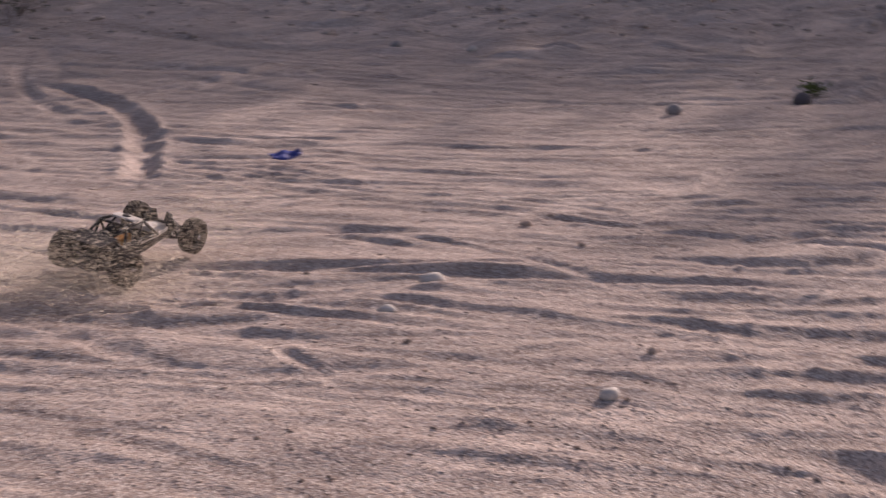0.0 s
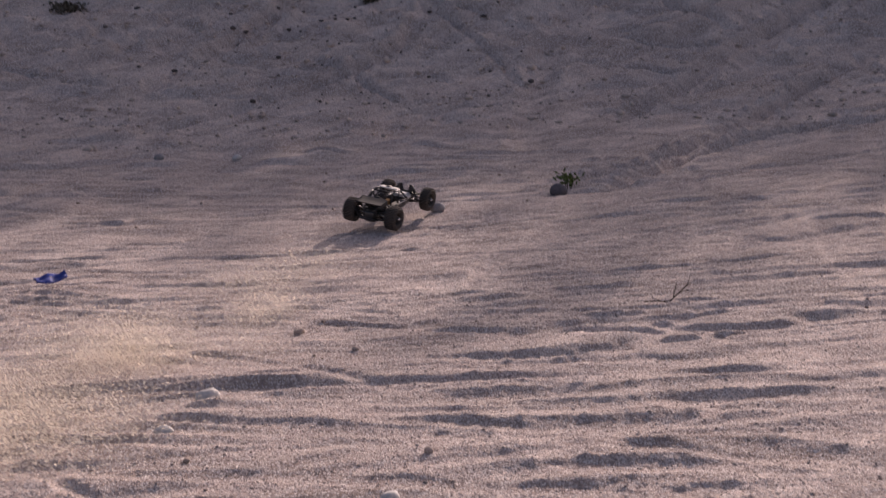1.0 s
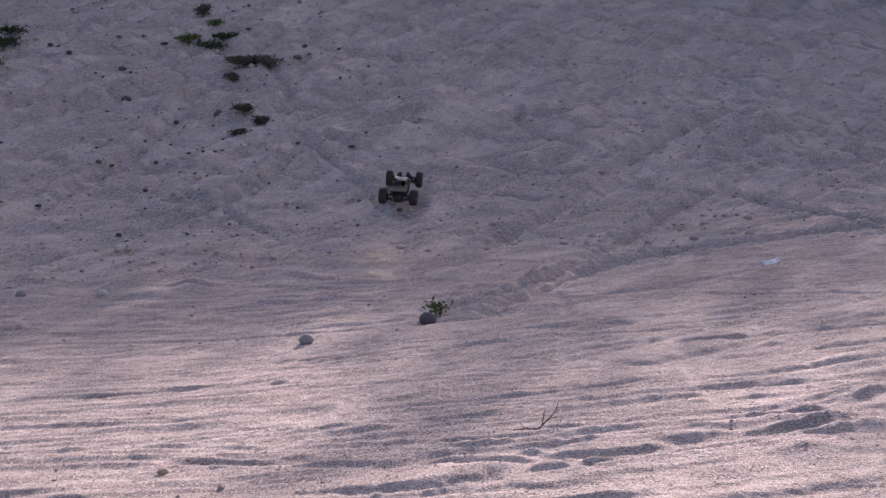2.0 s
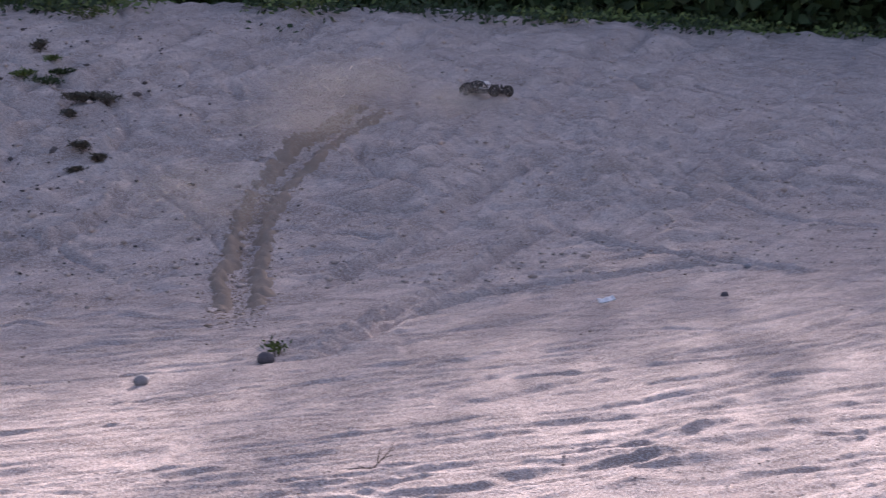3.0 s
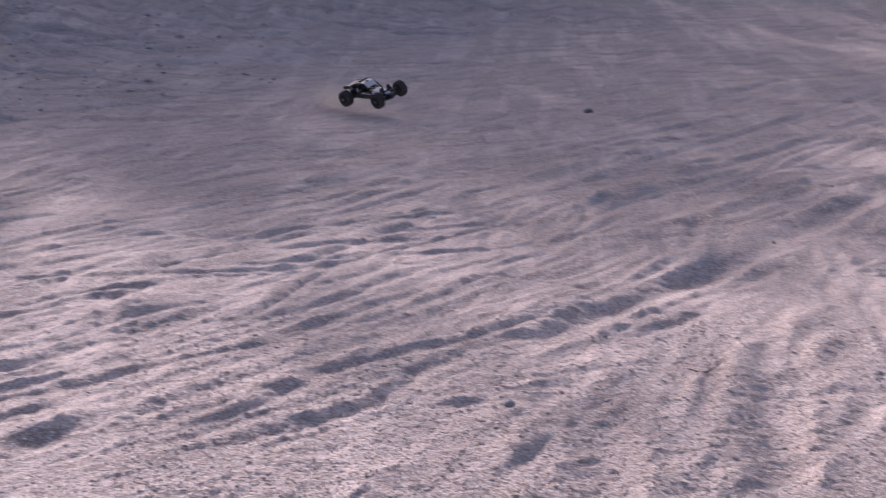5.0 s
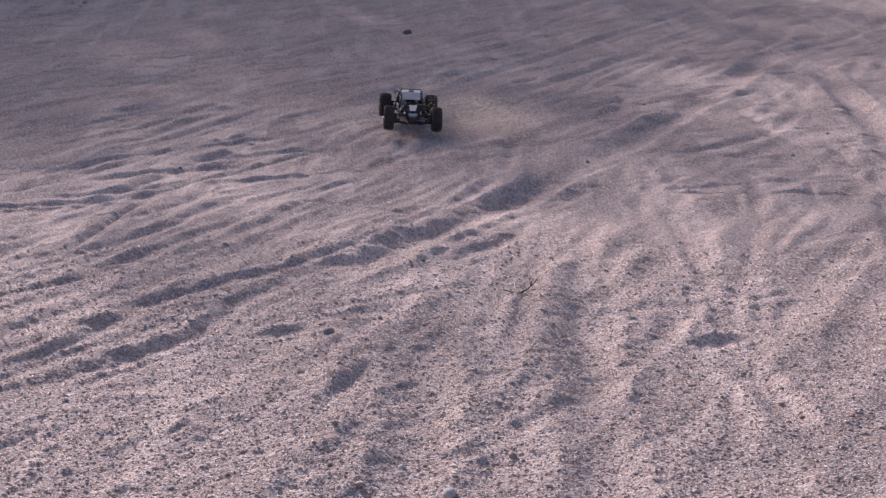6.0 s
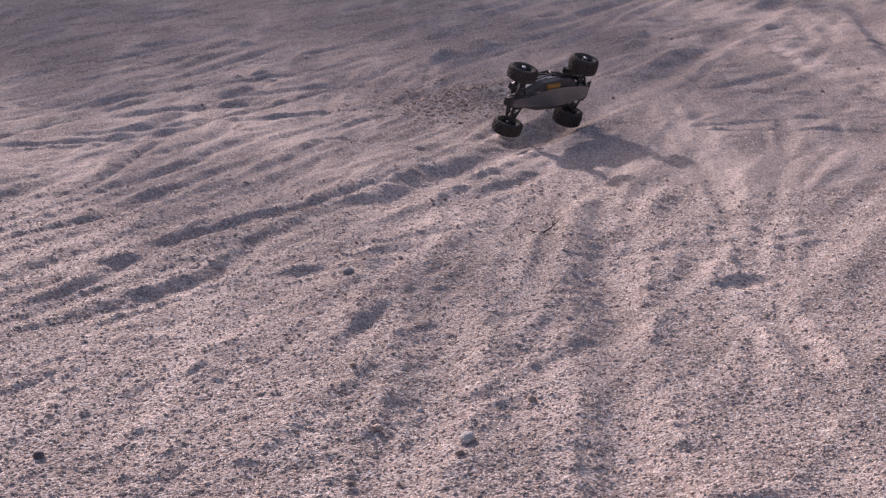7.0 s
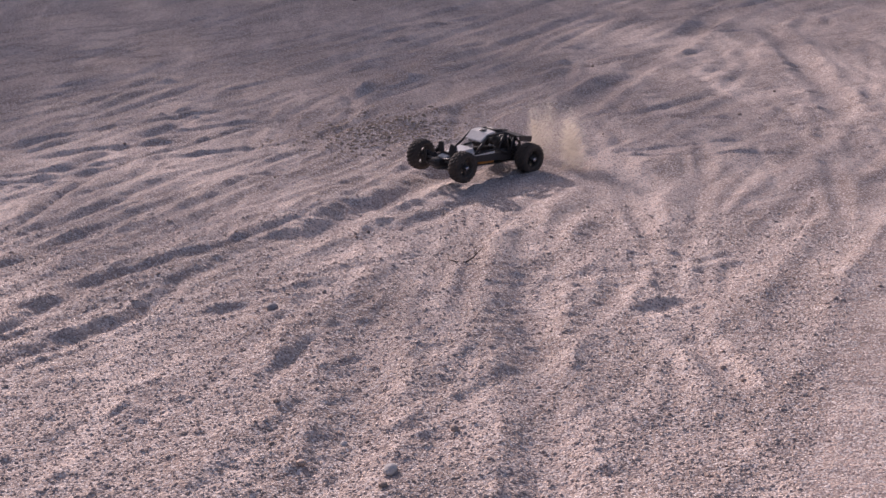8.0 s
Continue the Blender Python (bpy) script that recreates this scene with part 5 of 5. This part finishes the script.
# ---- what moves ----
DRIVE = (
    (0.00, -1.436, 5.876, 0.124, 9.5, -2.1, 64.9),
    (0.10, -1.084, 5.917, 0.144, 4.9, -6.6, 82.2),
    (0.20, -0.745, 6.234, 0.144, -0.5, -2.4, 81.1),
    (0.30, -0.571, 6.453, 0.124, 4.5, -0.7, 79.1),
    (0.40, -0.325, 6.884, 0.123, 2.6, -4.4, 74.0),
    (0.50, -0.158, 7.206, 0.118, 2.3, -6.3, 70.5),
    (0.60, 0.090, 7.582, 0.095, -0.4, -0.8, 64.3),
    (0.70, 0.294, 7.992, 0.087, 1.2, 1.4, 56.4),
    (0.80, 0.572, 8.390, 0.101, 8.1, -1.2, 55.6),
    (1.00, 1.060, 9.129, 0.137, 9.1, -5.0, 53.8),
    (1.10, 1.240, 9.469, 0.147, 3.0, 4.0, 58.8),
    (1.20, 1.472, 9.543, 0.127, 3.1, 4.5, 63.8),
    (1.30, 1.599, 9.564, 0.128, 0.2, 6.9, 70.3),
    (1.40, 1.786, 9.830, 0.124, -0.4, 3.4, 72.3),
    (1.50, 1.980, 10.215, 0.106, 0.1, -1.2, 74.8),
    (1.60, 2.181, 10.878, 0.164, 6.4, -12.8, 70.5),
    (1.70, 2.438, 11.639, 0.259, 2.9, -15.6, 70.3),
    (1.85, 2.744, 12.671, 0.413, 4.2, -12.6, 71.1),
    (2.00, 3.122, 13.761, 0.662, 6.1, -17.0, 68.2),
    (2.20, 3.650, 14.917, 1.044, 9.2, -18.2, 59.1),
    (2.40, 4.313, 15.736, 1.376, 13.8, -15.7, 42.2),
    (2.60, 5.169, 16.422, 1.648, 18.8, -9.2, 16.9),
    (2.80, 6.208, 16.875, 1.878, 10.9, 0.1, -27.0),
    (3.00, 7.229, 17.255, 1.935, -2.4, 3.0, -59.2),
    (3.20, 8.039, 17.169, 1.888, -3.5, 24.0, -43.8),
    (3.50, 8.825, 16.569, 1.627, 18.5, 31.5, -63.6),
    (3.70, 9.317, 15.953, 1.385, 2.3, 9.5, -90.4),
    (3.80, 9.380, 15.368, 1.195, 7.7, 1.9, -92.8),
    (3.90, 9.405, 14.727, 1.033, 7.4, -10.8, -95.2),
    (4.00, 9.449, 13.991, 0.887, 15.3, -31.0, -91.0),
    (4.10, 9.577, 13.153, 0.685, 21.9, -47.2, -101.4),
    (4.20, 9.681, 12.370, 0.505, -19.1, -43.8, -81.2),
    (4.30, 9.740, 11.728, 0.341, -47.5, -8.7, -70.0),
    (4.40, 9.922, 11.270, 0.276, 12.8, -2.7, -47.0),
    (4.50, 10.082, 10.945, 0.294, 29.3, -8.5, -39.5),
    (4.60, 10.281, 10.630, 0.338, 44.0, -7.7, -46.8),
    (4.70, 10.448, 10.256, 0.278, 53.2, -0.4, -50.0),
    (4.80, 10.453, 9.891, 0.259, 44.3, -3.4, -80.1),
    (4.90, 10.457, 9.476, 0.277, 47.4, -0.1, -87.8),
    (5.10, 10.451, 8.696, 0.194, -10.3, -7.0, -107.6),
    (5.20, 10.287, 8.246, 0.137, -0.0, 9.2, -111.9),
    (5.35, 9.914, 7.543, 0.100, -0.0, 0.0, -115.0),
    (5.55, 9.278, 6.609, 0.099, -0.0, 0.0, -122.0),
    (5.75, 8.599, 5.744, 0.106, -0.0, 0.0, -130.0),
    (5.95, 7.932, 5.005, 0.122, -0.0, 0.0, -140.0),
    (6.10, 7.544, 4.568, 0.170, -22.0, 0.0, -150.0),
    (6.20, 7.272, 4.306, 0.219, -52.0, 0.0, -160.0),
    (6.30, 7.094, 4.115, 0.232, -83.8, -0.2, -167.6),
    (6.40, 7.068, 4.020, 0.215, -130.3, -3.7, -169.1),
    (6.50, 6.940, 3.871, 0.139, -179.9, 6.8, -175.6),
    (6.60, 6.755, 3.655, 0.186, 140.1, 3.0, 170.4),
    (6.70, 6.662, 3.546, 0.196, 117.5, -1.6, 165.7),
    (6.80, 6.622, 3.428, 0.214, 96.1, -1.9, 167.8),
    (7.00, 6.641, 3.382, 0.192, 72.5, -3.1, 168.1),
    (7.10, 6.615, 3.336, 0.190, 66.0, -2.8, 167.0),
    (7.20, 6.600, 3.314, 0.193, 56.6, -4.8, 166.4),
    (7.30, 6.600, 3.291, 0.179, 48.7, -4.5, 165.6),
    (7.40, 6.591, 3.273, 0.146, 30.5, -4.1, 165.0),
    (7.50, 6.553, 3.211, 0.110, 10.5, -5.3, 165.3),
    (7.60, 6.460, 3.143, 0.097, -5.2, -3.5, 168.1),
    (7.70, 6.452, 3.138, 0.103, -4.7, -3.2, 165.9),
    (7.90, 6.469, 3.163, 0.104, -3.9, -3.5, 164.8),
    (8.00, 6.417, 3.211, 0.093, -3.8, -5.1, 164.0),
)


def stance(x, y, z, a, b, c):
    """A pose from a place and the roll, pitch and heading in degrees."""
    return Matrix.Translation((x, y, z)) @ Matrix.Rotation(radians(c), 4, "Z") @ Matrix.Rotation(radians(b), 4, "Y") @ Matrix.Rotation(radians(a), 4, "X")


def motions():
    """The buggy's drive, jump and tumble, its wheels and the dust that it throws up."""
    walk(BUGGY, [(t, stance(*row)) for t, *row in DRIVE])
    for n, hub in enumerate(WHEELS):
        place, turned, rows = hub.matrix_basis.translation.copy(), 0.0, []
        for k in range(81):
            t = k / 10
            rows.append((t, Matrix.Translation(place) @ Matrix.Rotation(radians(turned), 4, "Y")))
            turned += 78 if t < 4.4 else 55 if t < 6.6 else 18 if t < 7.7 else (4 if n < 2 else 75)
        walk(hub, rows)
    for start, end, sand in FRESH:
        walk(sand, [(0.0, pose(0, 0, -0.3)), (start, pose(0, 0, -0.3)), (end, pose(0, 0, 0)), (SECONDS, pose(0, 0, 0))])
    for cloud, rows in DUST_CLOUDS:
        if rows[0][0] < 0:
            x, y = rows[1][1:3]
            start = (0.0, pose(x, y, -2.0)), (rows[1][0] - 0.2, pose(x, y, -1.2))
            rows = rows[1:]
        else:
            start = ()
        last = (SECONDS + 0.2, pose(*rows[-1][1:])),
        keys = [*start] + [(t, pose(x, y, z, 0, 0, 12 * t)) for t, x, y, z in rows] + (list(last) if rows[-1][0] < SECONDS else [])
        walk(cloud, [r for i, r in enumerate(keys) if i == 0 or r[0] > keys[i - 1][0]])


motions()
